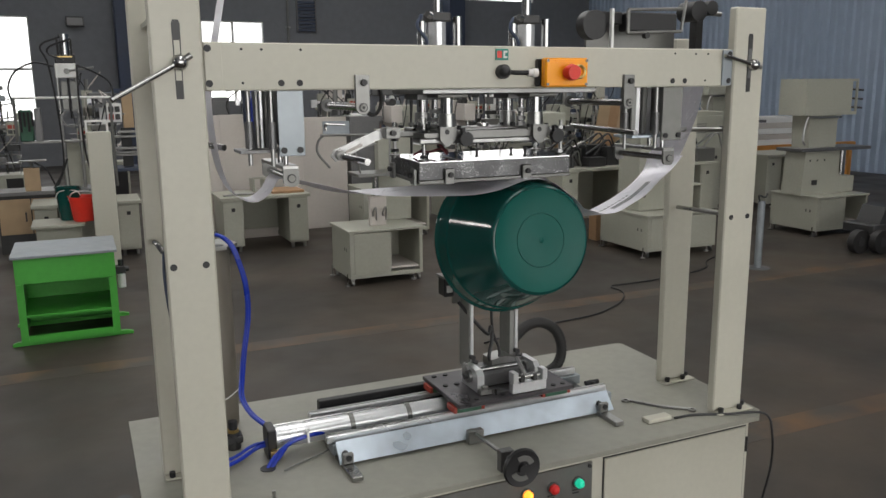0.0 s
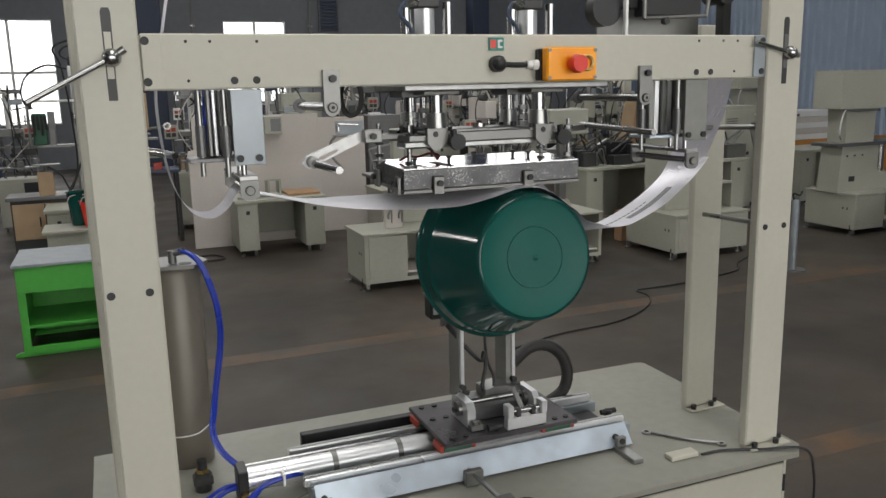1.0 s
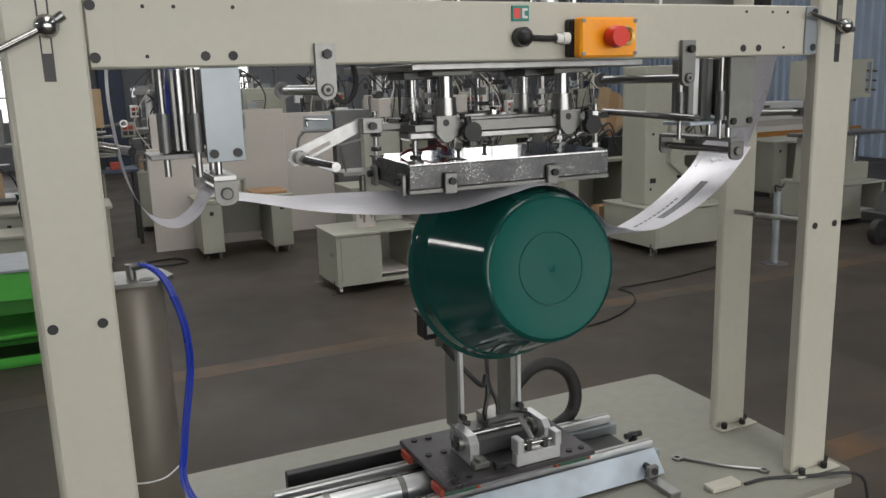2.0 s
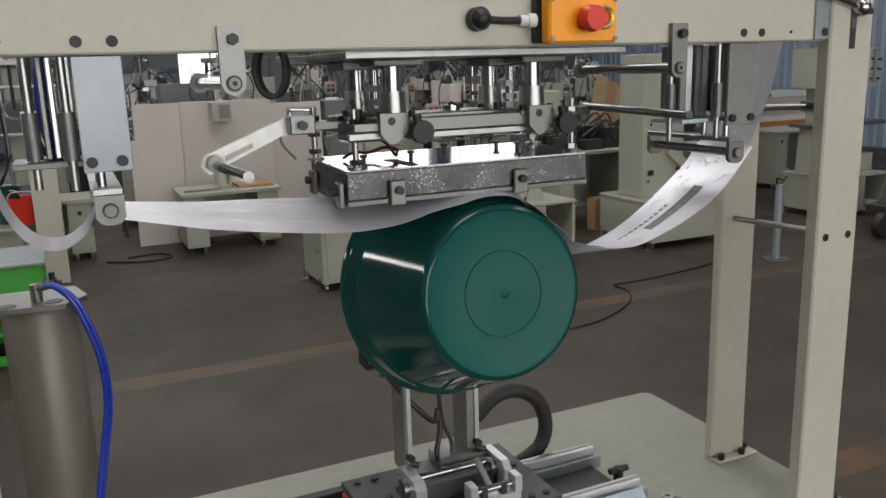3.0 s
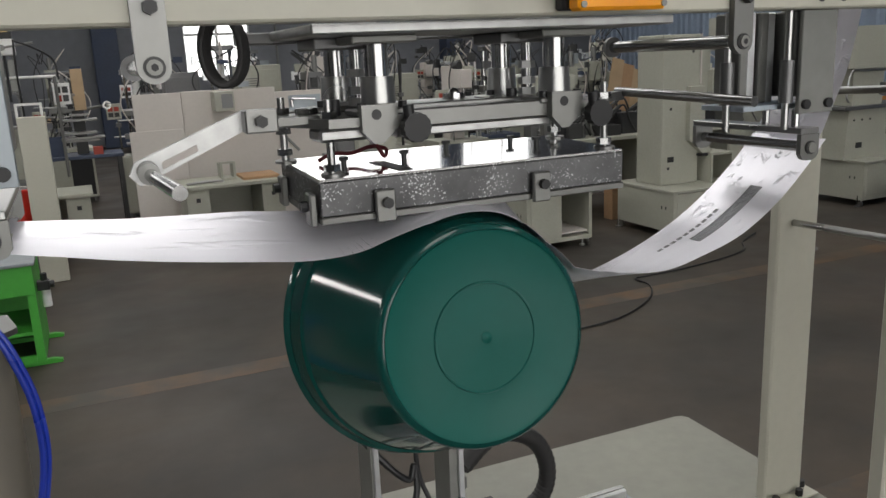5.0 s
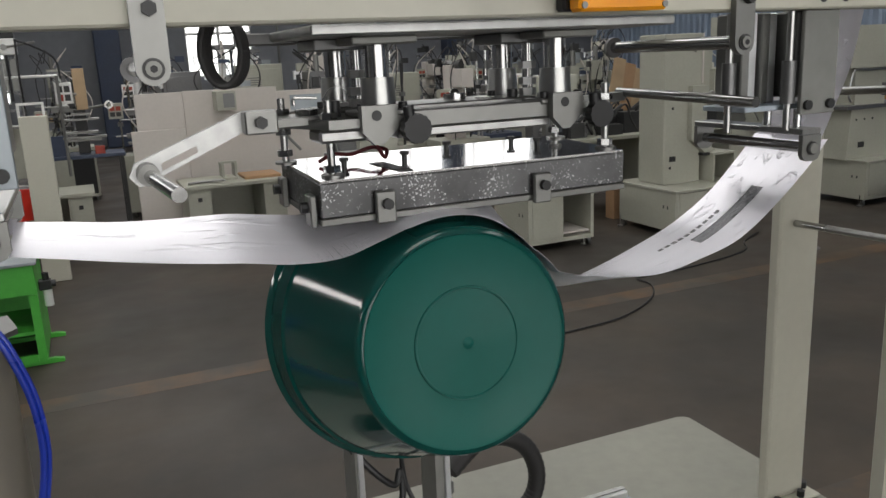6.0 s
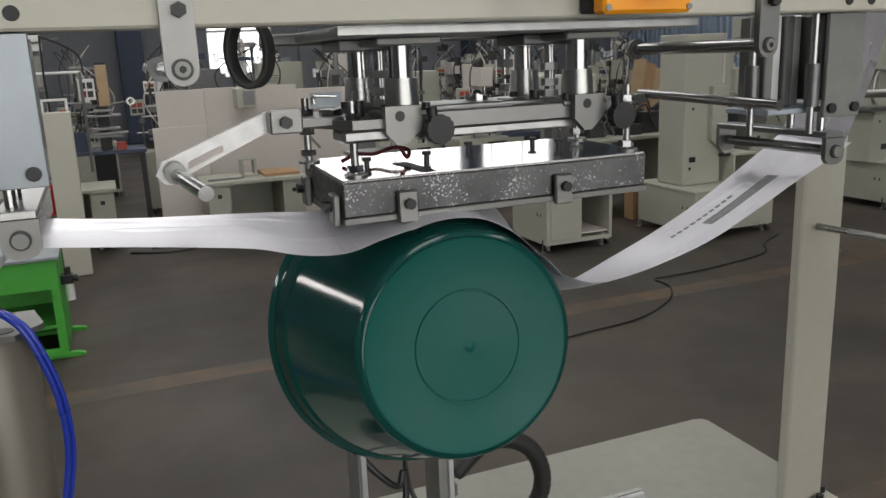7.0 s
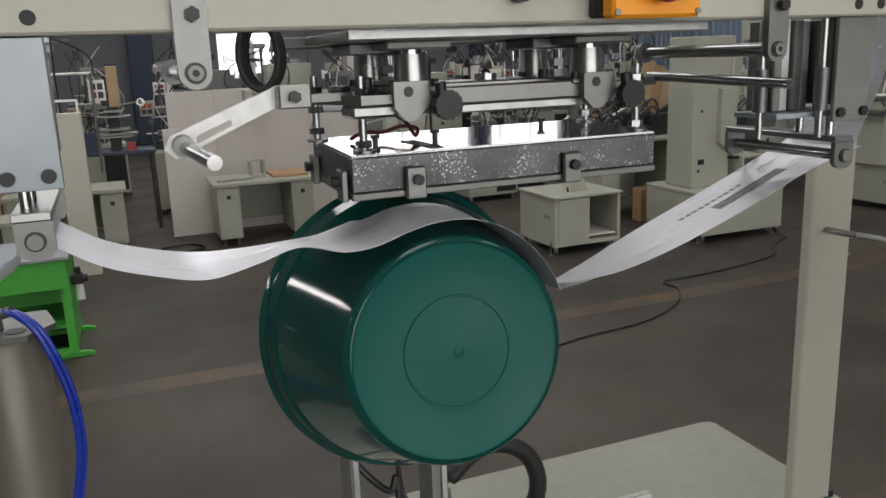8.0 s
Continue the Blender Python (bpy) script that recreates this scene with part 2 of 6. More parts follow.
# ---- the hall ----
X0, X1, Y0, Y1, TOP = -7.0, 15.0, -7.0, 22.0, 7.0
solid("floor", S().box(X0 - 0.3, X1 + 0.3, Y0 - 0.3, Y1 + 0.3, -0.2, 0.0), "floor", "grey-brown trowelled concrete floor, stained and dusty", "floor", kind="structure")
for x0, x1, y0, y1 in ((-3.0, 12.0, 5.52, 5.72), (2.4, 2.52, -2.0, 3.4), (3.0, 9.5, 2.9, 3.08)):
    solid("floor_line", S().box(x0, x1, y0, y1, 0.0, 0.0007), "line", "worn ochre lane line on the concrete", "floor line", kind="structure")


def wall_with_openings(name, axis, at, u0, u1, openings, mat, label):
    """A wall 0.3 m thick in the plane x = at or y = at, with rectangular openings (u0, u1, z0, z1) that go through it."""
    s = S()
    cuts = sorted({u0, u1, *[o[0] for o in openings], *[o[1] for o in openings]})
    a, b = (at, at + 0.3) if at > 0 else (at - 0.3, at)
    for p, q in zip(cuts, cuts[1:]):
        holes = sorted((o[2], o[3]) for o in openings if o[0] <= p and o[1] >= q)
        z = 0.0
        for h0, h1 in holes + [(TOP, TOP)]:
            if h0 > z:
                s.box(*((a, b, p, q) if axis == "x" else (p, q, a, b)), z, h0)
            z = h1
    return solid(name, s, mat, label, "wall", kind="structure", shine=False)


FAR = [(-3.6, -0.75, 1.1, 3.55), (3.2, 4.8, 1.5, 3.55), (-6.0, 3.0, 4.3, 6.4), (4.0, 13.0, 4.3, 6.4)]
wall_with_openings("wall_far", "y", Y1, X0, X1, FAR, "wall", "dark grey plastered hall wall with windows")
# unseen wall: its gate is added to light the machine's front
wall_with_openings("wall_near", "y", Y0, X0, X1, [(-3.6, 8.6, 0.02, 5.0)], "wall", "unseen grey plastered hall wall with a gate added for front light")
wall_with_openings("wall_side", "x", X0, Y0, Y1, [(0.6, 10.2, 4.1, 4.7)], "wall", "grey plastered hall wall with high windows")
wall_with_openings("wall_sheet", "x", X1, Y0, Y1, [], "siding", "blue-grey corrugated sheet wall")
ribs = S()
for k in range(100):
    y = 1.0 + k * 0.21
    ribs.slab([(X1 - 0.045, y), (X1 - 0.045, y + 0.05), (X1, y + 0.085), (X1, y - 0.035)], "xy", 0.02, TOP - 0.02)
solid("wall_rib", ribs, "siding", "pressed ribs of the blue-grey sheet wall", "wall", kind="structure", shine=False)
# unseen roof: skylight strips added where foil and plate reflect them
cover = S()
strips = [(X0, 0.05), (2.55, 6.55), (8.45, X1)]
for p, q in strips:
    cover.box(p, q, Y0, Y1, TOP, TOP + 0.15)
cover.box(0.05, 2.55, Y0, -3.0, TOP, TOP + 0.15).box(0.05, 2.55, 17.0, Y1, TOP, TOP + 0.15)
cover.box(6.55, 8.45, Y0, -3.0, TOP, TOP + 0.15).box(6.55, 8.45, 17.0, Y1, TOP, TOP + 0.15)
solid("ceiling", cover, "roof", "unseen grey sheet roof with long skylight strips added for light", "ceiling", kind="structure", shine=False)
# glowing panels outside the windows, and beyond the added skylights and gate
glow = S()
glow.box(-4.0, 5.0, Y1 + 0.8, Y1 + 0.9, 0.5, 4.0).box(5.2, 8.0, Y1 + 0.8, Y1 + 0.9, 0.5, 4.0).box(-6.5, 14.0, Y1 + 0.8, Y1 + 0.9, 4.1, 6.9)
glow.box(-0.1, 2.7, -3.2, 17.2, TOP + 0.5, TOP + 0.55).box(6.4, 8.6, -3.2, 17.2, TOP + 0.5, TOP + 0.55)
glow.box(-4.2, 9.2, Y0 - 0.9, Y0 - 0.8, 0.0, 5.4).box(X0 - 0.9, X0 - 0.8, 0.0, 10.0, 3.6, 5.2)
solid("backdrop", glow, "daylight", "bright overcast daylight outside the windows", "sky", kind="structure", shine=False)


def window(n, x0, x1, z0, z1, cols, rows):
    ob = thing("window_%d" % n, ((x0 + x1) / 2, Y1 + 0.1, z0), "white-framed hall window, overexposed by daylight", "window", kind="structure")
    s = S()
    for i in range(cols + 1):
        x = x0 + (x1 - x0) * i / cols
        s.box(max(x0, x - 0.03), min(x1, x + 0.03), Y1 + 0.05, Y1 + 0.12, z0, z1)
    part("window_frame", s, "white", ob, shine=False)
    t = S()
    for k in range(rows + 1):
        z = z0 + (z1 - z0) * k / rows
        t.box(x0 + 0.031, x1 - 0.031, Y1 + 0.053, Y1 + 0.117, max(z0, z - 0.03), min(z1, z + 0.03))
    part("glazing_bar", t, "white", ob, shine=False)


for n, (x0, x1, z0, z1) in enumerate(FAR):
    window(n + 1, x0, x1, z0, z1, max(2, round((x1 - x0) / 1.0)), 2)
# unseen piers, spaced to split the side window's reflection on the bucket
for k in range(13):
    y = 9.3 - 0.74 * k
    solid("window_bar", S().box(X0 - 0.05, X0 + 0.19, y - 0.14, y + 0.14, 4.101, 4.699), "wall", "unseen grey pier set to break up the high window's glint", "window", kind="structure", shine=False)
for x, y, w in ((1.4, 21.6, 0.55), (10.2, 21.7, 0.5)):
    solid("pillar", S().box(x - w / 2, x + w / 2, y - w / 2, y + w / 2, 0, TOP - 0.01, 0.02), "navy", "dark blue-grey painted steel hall column", "pillar", kind="structure")

# ---- the stamping machine: table, frame ----
bench = thing("machine_table", (1.065, 2.2, 0.0), "cream enamelled steel machine table with cabinet base", "machine table")
TZ = 0.778
part("tabletop", S().slab([(0.13, 1.79), (1.96, 1.79), (2.0, 1.83), (2.016, 2.578), (2.008, 2.593), (1.99, 2.60), (0.13, 2.61)], "xy", TZ - 0.015, TZ), "top_paint", bench)
part("cabinet_body", S().box(0.17, 1.975, 1.845, 2.57, 0.08, TZ - 0.016, 0.003), "cream", bench)
part("door", S().box(1.405, 1.955, 1.837, 1.844, 0.14, 0.725, 0.002), "cream", bench)
part("door_gap", S().box(1.402, 1.958, 1.841, 1.8445, 0.137, 0.728), "dark", bench, "dark gap round the cabinet door")
part("hinge", S().rod((1.957, 1.834, 0.64), (1.957, 1.834, 0.69), 0.004), "dark", bench)
for x in (0.25, 1.9):
    for y in (1.92, 2.5):
        part("foot", S().rod((x, y, 0.0), (x, y, 0.08), 0.03), "dark", bench)
panel = part("control_panel", S().box(0.62, 1.36, 1.836, 1.844, 0.42, 0.727, 0.001), "alu", bench, "brushed aluminium control panel")
part("panel_screw", S().rod((1.348, 1.8355, 0.717), (1.348, 1.831, 0.717), 0.006), "dark", panel)
for x, m, l in ((1.135, "lamp_amber", "lit amber push button"), (1.222, "lamp_red", "red push button"), (1.307, "lamp_green", "lit green push button")):
    b = part("push_button", S().rod((x, 1.836, 0.675), (x, 1.818, 0.675), 0.014).ball((x, 1.818, 0.675), 0.012), m, panel, l)
    part("bezel", S().rod((x, 1.8358, 0.675), (x, 1.826, 0.675), 0.018), "chrome", b)
    for k in range(2):
        part("caption_bar", S().box(x - 0.016, x + 0.012 - 0.006 * k, 1.8345, 1.8358, 0.648 - 0.009 * k, 0.653 - 0.009 * k), "dark", panel, "unreadable dark caption")

frame_ob = thing("press_gantry", (1.07, 2.02, TZ), "cream enamelled four-post machine frame bolted to the table", "machine frame")


def post(x0, x1, y0, y1, z1, slot):
    p = part("post", S().box(x0, x1, y0, y1, TZ + 0.0065, z1, 0.004), "cream", frame_ob)
    part("foot_plate", S().box(x0 + 0.001, x1 + 0.028, y0 - 0.026, y1 - 0.001, TZ + 0.0005, TZ + 0.006, 0.002), "cream", p)
    for bx, by in ((x0 + 0.02, y0 - 0.014), (x1 - 0.02, y0 - 0.014), (x1 + 0.014, y0 + 0.012)):
        part("bolt", S().rod((bx, by, TZ + 0.0065), (bx, by, TZ + 0.021), 0.0085, 6), "black", p)
    if slot:
        xm = (x0 + x1) / 2 + 0.001
        part("slot", S().slab([(xm - 0.008, 1.79), (xm + 0.008, 1.79), (xm + 0.009, 1.95), (xm + 0.006, 1.958), (xm - 0.006, 1.958), (xm - 0.009, 1.95)], "xz", y0 - 0.0008, y0 + 0.003), "dark", p, "dark adjusting slot")
        part("slot_bar", S().box(xm - 0.006, xm + 0.006, y0 - 0.0016, y0 - 0.0009, 1.83, 1.915), "cream" if x0 < 1 else "slate", p, "sliding bar in the slot")
    return p


lp = post(0.217, 0.326, 1.866, 1.90, 2.30, True)
rp = post(1.838, 1.954, 1.866, 1.898, 2.033, True)
lr = post(0.195, 0.30, 2.16, 2.187, 2.30, False)
rr = post(1.866, 1.974, 2.16, 2.187, 1.96, False)
for p, xs, z in ((lp, (0.232, 0.303), 1.418), (rp, (1.863, 1.928), 1.413)):
    for x in xs:
        part("hole", S().rod((x, 1.8665, z), (x, 1.8645, z), 0.008), "black", p, "dark bolt hole")
for z in (1.83, 1.955):
    part("cross_brace", S().box(0.225, 0.29, 1.901, 2.159, z, z + 0.012), "cream", frame_ob)
part("side_stay", S().rod((1.905, 2.159, 1.404), (1.905, 1.899, 1.412), 0.007), "steel", frame_ob, "thin steel stay between the posts")

beam = part("beam", S().box(0.3275, 1.8345, 1.873, 1.93, 1.807, 1.913, 0.003), "cream", frame_ob)
part("beam_end", S().box(0.329, 0.366, 1.868, 1.8725, 1.809, 1.911, 0.001), "cream", beam, "cream end bracket")
part("beam_end", S().box(1.797, 1.834, 1.868, 1.8725, 1.809, 1.911, 0.001), "zinc", beam, "bare zinc end bracket")
for x, z, r in ((0.336, 1.899, 0.008), (0.336, 1.823, 0.008), (0.497, 1.8235, 0.0075), (0.54, 1.8235, 0.0075), (1.62, 1.8235, 0.0075), (1.664, 1.8235, 0.0075), (1.822, 1.899, 0.008), (1.822, 1.823, 0.008), (0.41, 1.824, 0.003), (0.41, 1.898, 0.003), (0.455, 1.898, 0.003), (0.545, 1.898, 0.003), (1.625, 1.899, 0.003), (1.70, 1.899, 0.003), (1.745, 1.899, 0.003), (1.738, 1.824, 0.003)):
    y = 1.868 if x < 0.35 or x > 1.8 else 1.873
    part("bolt_hole", S().rod((x, y - 0.0015, z), (x, y + 0.002, z), r), "black", beam)
part("rear_beam", S().box(0.301, 1.864, 2.162, 2.185, 1.83, 1.905, 0.003), "cream", frame_ob)

# clamp handles in the post slots
for hub, far, tip in (((0.276, 1.858, 1.868), (0.13, 1.80, 1.79), (0.30, 1.855, 1.884)), ((1.905, 1.856, 1.868), (1.79, 1.852, 1.894), (1.934, 1.857, 1.861))):
    h = thing("clamp_handle", hub, "chrome clamp lever screwed into the post slot", "clamp lever", "clamp levers")
    part("hub", S().ball(hub, 0.0175).rod(hub, (hub[0], 1.865, hub[2]), 0.011), "chrome", h)
    part("lever", S().rod(far, hub, 0.0054), "chrome", h)
    part("tip", S().rod(hub, tip, 0.007), "steel", h)

# emergency stop box, cable gland and knob
eb = thing("emergency_stop_box", (1.23, 1.86, 1.84), "orange plastic emergency stop box with red mushroom button", "stop button")
part("housing", S().box(1.172, 1.302, 1.826, 1.852, 1.809, 1.883, 0.004), "orange", eb)
part("back_box", S().box(1.166, 1.298, 1.853, 1.8725, 1.811, 1.881, 0.003), "black", eb, "black rear half")
part("mushroom_button", S().rod((1.238, 1.8255, 1.846), (1.238, 1.808, 1.846), 0.016).rod((1.238, 1.808, 1.846), (1.238, 1.792, 1.846), 0.021, 24, 0.0185), "red", eb, "red mushroom push button")
part("ring", S().lathe([(0.012, 0.0), (0.0185, 0.0), (0.0185, 0.006), (0.016, 0.009), (0.012, 0.007), (0.012, 0.0)], pose(1.272, 1.8255, 1.848, 90), 28), "brass", eb, "brass ring beside the button")
for x in (1.178, 1.296):
    for z in (1.816, 1.876):
        part("screw", S().rod((x, 1.826, z), (x, 1.824, z), 0.004), "alu", eb)
for z in (1.87, 1.876):
    part("vent_slot", S().box(1.20, 1.235, 1.8245, 1.8258, z, z + 0.002), "orange", eb)
part("cable_gland", S().rod((1.166, 1.86, 1.846), (1.152, 1.86, 1.846), 0.011).rod((1.152, 1.86, 1.846), (1.138, 1.86, 1.846), 0.009), "white", eb)
part("cable", S().tube([(1.14, 1.86, 1.846), (1.11, 1.86, 1.846), (1.08, 1.862, 1.848), (1.07, 1.872, 1.85)], 0.006), "black", eb)
part("grommet", S().rod((1.068, 1.8725, 1.849), (1.068, 1.855, 1.849), 0.018, 24).ball((1.068, 1.857, 1.849), 0.017, 0.9), "black", eb)
bd = thing("maker_badge", (1.068, 1.872, 1.89), "small teal badge with a red and a pale shape", "badge")
part("plate", S().box(1.05, 1.087, 1.8695, 1.8728, 1.878, 1.906, 0.001), "teal", bd)
part("red_shape", S().box(1.0535, 1.067, 1.8685, 1.8693, 1.883, 1.901), "red", bd)
part("pale_shape", S().slab([(1.0715, 1.883), (1.083, 1.883), (1.083, 1.887), (1.076, 1.888), (1.076, 1.896), (1.083, 1.897), (1.083, 1.901), (1.0715, 1.901)], "xz", 1.8685, 1.8693), "tile", bd)


def lobe(x, z0, z1, w, n=10):
    """Outline of a link plate with a round lower end."""
    out = [(x + w / 2, z1), (x - w / 2, z1), (x - w / 2, z0 + w / 2)]
    for k in range(1, n):
        a = math.pi + math.pi * k / n
        out.append((x + w / 2 * math.cos(a), z0 + w / 2 + w / 2 * math.sin(a)))
    return out + [(x + w / 2, z0 + w / 2)]


for x in (0.689, 1.463):
    g = thing("guide_roller", (x, 1.86, 1.765), "steel guide roller on an aluminium hanger plate below the beam", "roller", "guide rollers")
    part("hanger_plate", S().slab(lobe(x, 1.748, 1.841, 0.034), "xz", 1.862, 1.8722), "alu", g)
    part("bolt", S().rod((x + 0.002, 1.862, 1.8235), (x + 0.002, 1.852, 1.8235), 0.008, 6), "black", g)
    es = part("end_screw", S().rod((x, 1.8618, 1.765), (x, 1.860, 1.765), 0.011, 20), "dark", g)
    part("screw_head", S().rod((x, 1.8598, 1.765), (x, 1.857, 1.765), 0.008, 16), "plain_steel", es)
    part("hex_socket", S().rod((x, 1.8568, 1.765), (x, 1.8562, 1.765), 0.004, 6), "black", es)
    part("roller_bar", S().rod((x, 1.873, 1.765), (x, 2.16, 1.765), 0.0095), "chrome", g)
    part("end_washer", S().rod((x, 2.1605, 1.765), (x, 2.168, 1.765), 0.017), "slate", g)

# top plate that carries the head
tp = thing("carrier_plate", (1.13, 2.04, 1.80), "milled steel carrier plate below the beam", "plate")
part("plate", S().box(0.872, 1.40, 1.9305, 2.15, 1.794, 1.8065, 0.002), "brushed", tp)
part("rear_plate", S().box(0.83, 1.42, 2.151, 2.2, 1.79, 1.8065, 0.002), "slate", tp)
for x in (0.985, 1.265):
    part("flange", S().box(x - 0.045, x + 0.045, 1.99, 2.06, 1.783, 1.7935, 0.002), "plain_steel", tp)
    part("rear_flange", S().box(x - 0.075, x + 0.03, 2.061, 2.15, 1.778, 1.7935, 0.002), "slate", tp)
for x in (0.985, 1.265):
    c = thing("air_cylinder", (x, 2.09, 1.807), "white air cylinder with black cap above the beam", "air cylinder", "air cylinders")
    part("body", S().rod((x, 2.09, 1.8075), (x, 2.09, 1.985), 0.024, 20), "bright", c)
    part("cap", S().box(x - 0.03, x + 0.03, 2.06, 2.12, 1.9855, 2.01, 0.004), "dark", c)
    part("rod", S().rod((x, 2.09, 2.0105), (x, 2.09, 2.09), 0.013), "chrome", c)
    part("sensor", S().box(x - 0.055, x - 0.032, 2.08, 2.10, 1.93, 1.955, 0.003), "alu", c)
    for dx, top in ((0.052, 2.0), (-0.055, 1.985)):
        part("guide_rod", S().rod((x + dx, 2.07, 1.8075), (x + dx, 2.07, top), 0.0125), "chrome", c)
    part("air_tube", S().tube([(x - 0.06, 2.06, 2.0), (x - 0.075, 2.05, 1.97), (x - 0.05, 2.045, 1.93), (x - 0.062, 2.05, 1.88), (x - 0.06, 2.06, 1.8075)], 0.0045), "navy", c)
    part("fitting", S().rod((x - 0.03, 2.06, 1.998), (x - 0.045, 2.055, 2.003), 0.009), "chrome", c)

# ---- the stamping head (moves up at the end) ----
PIVOT, SLOPE = (0, 1.985, 1.556), 1.7  # the heated plate leans back to suit the bucket's taper
HEAD_AT = (1.12, 2.1, 1.556)
head = thing("stamping_head", HEAD_AT, "steel heated stamping head with aluminium press plate", "press head")
hp = part("heated_plate", S().box(0.8825, 1.3545, 1.987, 2.198, 1.566, 1.612, 0.0015).turn(PIVOT, SLOPE), "galv", head, "mottled galvanised heater plate with mirror-like top")
part("plate_top", S().box(0.884, 1.353, 1.9885, 2.1965, 1.6123, 1.6155).turn(PIVOT, SLOPE), "mirror", hp, "polished top sheet")
part("press_plate", S().box(0.881, 1.356, 1.985, 2.20, 1.556, 1.5655, 0.0015).turn(PIVOT, SLOPE), "alu", head)
for x in (0.968, 1.207):
    c = part("clip", S().box(x - 0.014, x + 0.014, 1.975, 1.9835, 1.553, 1.596, 0.002), "alu", head)
    part("clip_screw", S().rod((x + 0.001, 1.9748, 1.579), (x + 0.001, 1.967, 1.579), 0.0075, 8), "black", c)
for y in (2.01, 2.165):
    c = part("side_clip", S().box(0.8705, 0.8802, y - 0.013, y + 0.013, 1.553, 1.596, 0.002).turn(PIVOT, SLOPE), "alu", head)
    part("clip_screw", S().rod((0.8702, y, 1.579), (0.861, y, 1.579), 0.0075, 8).turn(PIVOT, SLOPE), "black", c)
# thin dark strip across the polished top
part("dark_strip", S().slab([(0.985, 2.09), (0.998, 2.0), (1.018, 2.0), (1.008, 2.09)], "xy", 1.6158, 1.6165).turn(PIVOT, SLOPE), "dark", hp, "dark strip on the plate")
for x, y in ((0.945, 2.08), (1.04, 2.09), (1.245, 2.14), (1.135, 2.15), (1.27, 2.10)):
    part("stud", S().rod((x, y, 1.614), (x, y, 1.624), 0.004).rod((x, y, 1.624), (x, y, 1.629), 0.007, 6).turn(PIVOT, SLOPE), "dark", head)
part("heater_lead", S().tube([(0.92, 2.12, 1.624), (0.94, 2.11, 1.634), (0.97, 2.12, 1.631), (1.0, 2.12, 1.638), (1.02, 2.11, 1.634), (1.01, 2.09, 1.626), (1.0, 2.1, 1.645), (0.985, 2.12, 1.66)], 0.003), "maroon", head, "dark red heater lead")
gp = part("gantry_plate", S().slab([(0.905, 2.0), (0.965, 2.0), (0.985, 2.03), (1.24, 2.03), (1.25, 2.01), (1.345, 2.01), (1.36, 2.04), (1.36, 2.19), (0.87, 2.19), (0.85, 2.12)], "xy", 1.678, 1.69), "alu", head)
part("front_bar", S().box(1.0, 1.245, 2.005, 2.029, 1.672, 1.696, 0.002), "alu", head)
part("lower_bar", S().box(1.002, 1.243, 2.012, 2.05, 1.659, 1.6715, 0.002), "brushed", head)
part("left_pad", S().box(0.893, 0.968, 2.006, 2.06, 1.66, 1.6775, 0.004), "brushed", head)
part("web", S().box(0.99, 1.25, 2.06, 2.16, 1.6905, 1.70, 0.002), "steel", head)
for x in (0.975, 1.262):
    k = part("clamp_block", S().slab([(x - 0.028, 1.706), (x + 0.022, 1.706), (x + 0.022, 1.675), (x, 1.655), (x - 0.012, 1.655), (x - 0.028, 1.672)], "xz", 1.99, 2.004), "alu", head)
    part("block_hole", S().rod((x - 0.008, 1.9895, 1.693), (x - 0.008, 1.992, 1.693), 0.007), "black", k)
    lobes = [(x + 0.04 + (0.0192 + 0.0006 * math.cos(14 * a)) * math.cos(a), 1.674 + (0.0192 + 0.0006 * math.cos(14 * a)) * math.sin(a)) for a in [math.pi * q / 56 for q in range(112)]]
    kn = part("star_knob", S().slab(lobes, "xz", 1.966, 1.982).rod((x + 0.033, 1.974, 1.68), (x + 0.03, 1.974, 1.704), 0.0075, 12), "black", head)
    part("knob_stud", S().rod((x + 0.04, 2.01, 1.674), (x + 0.04, 1.985, 1.674), 0.006), "steel", kn)
for x, y in ((0.91, 2.018), (1.342, 2.018), (0.884, 2.17), (1.345, 2.165)):
    a = part("threaded_rod", S().rod((x, y, 1.612), (x, y, 1.715), 0.0055), "steel", head)
    for z in (1.62 + (y - 1.985) * 0.06, 1.662, 1.6905):
        part("nut", S().rod((x, y, z), (x, y, z + 0.009), 0.0115, 6), "chrome", a)
    part("washer", S().rod((x, y, 1.6148), (x, y, 1.6182), 0.016, 16).turn(PIVOT, SLOPE), "alu", a)
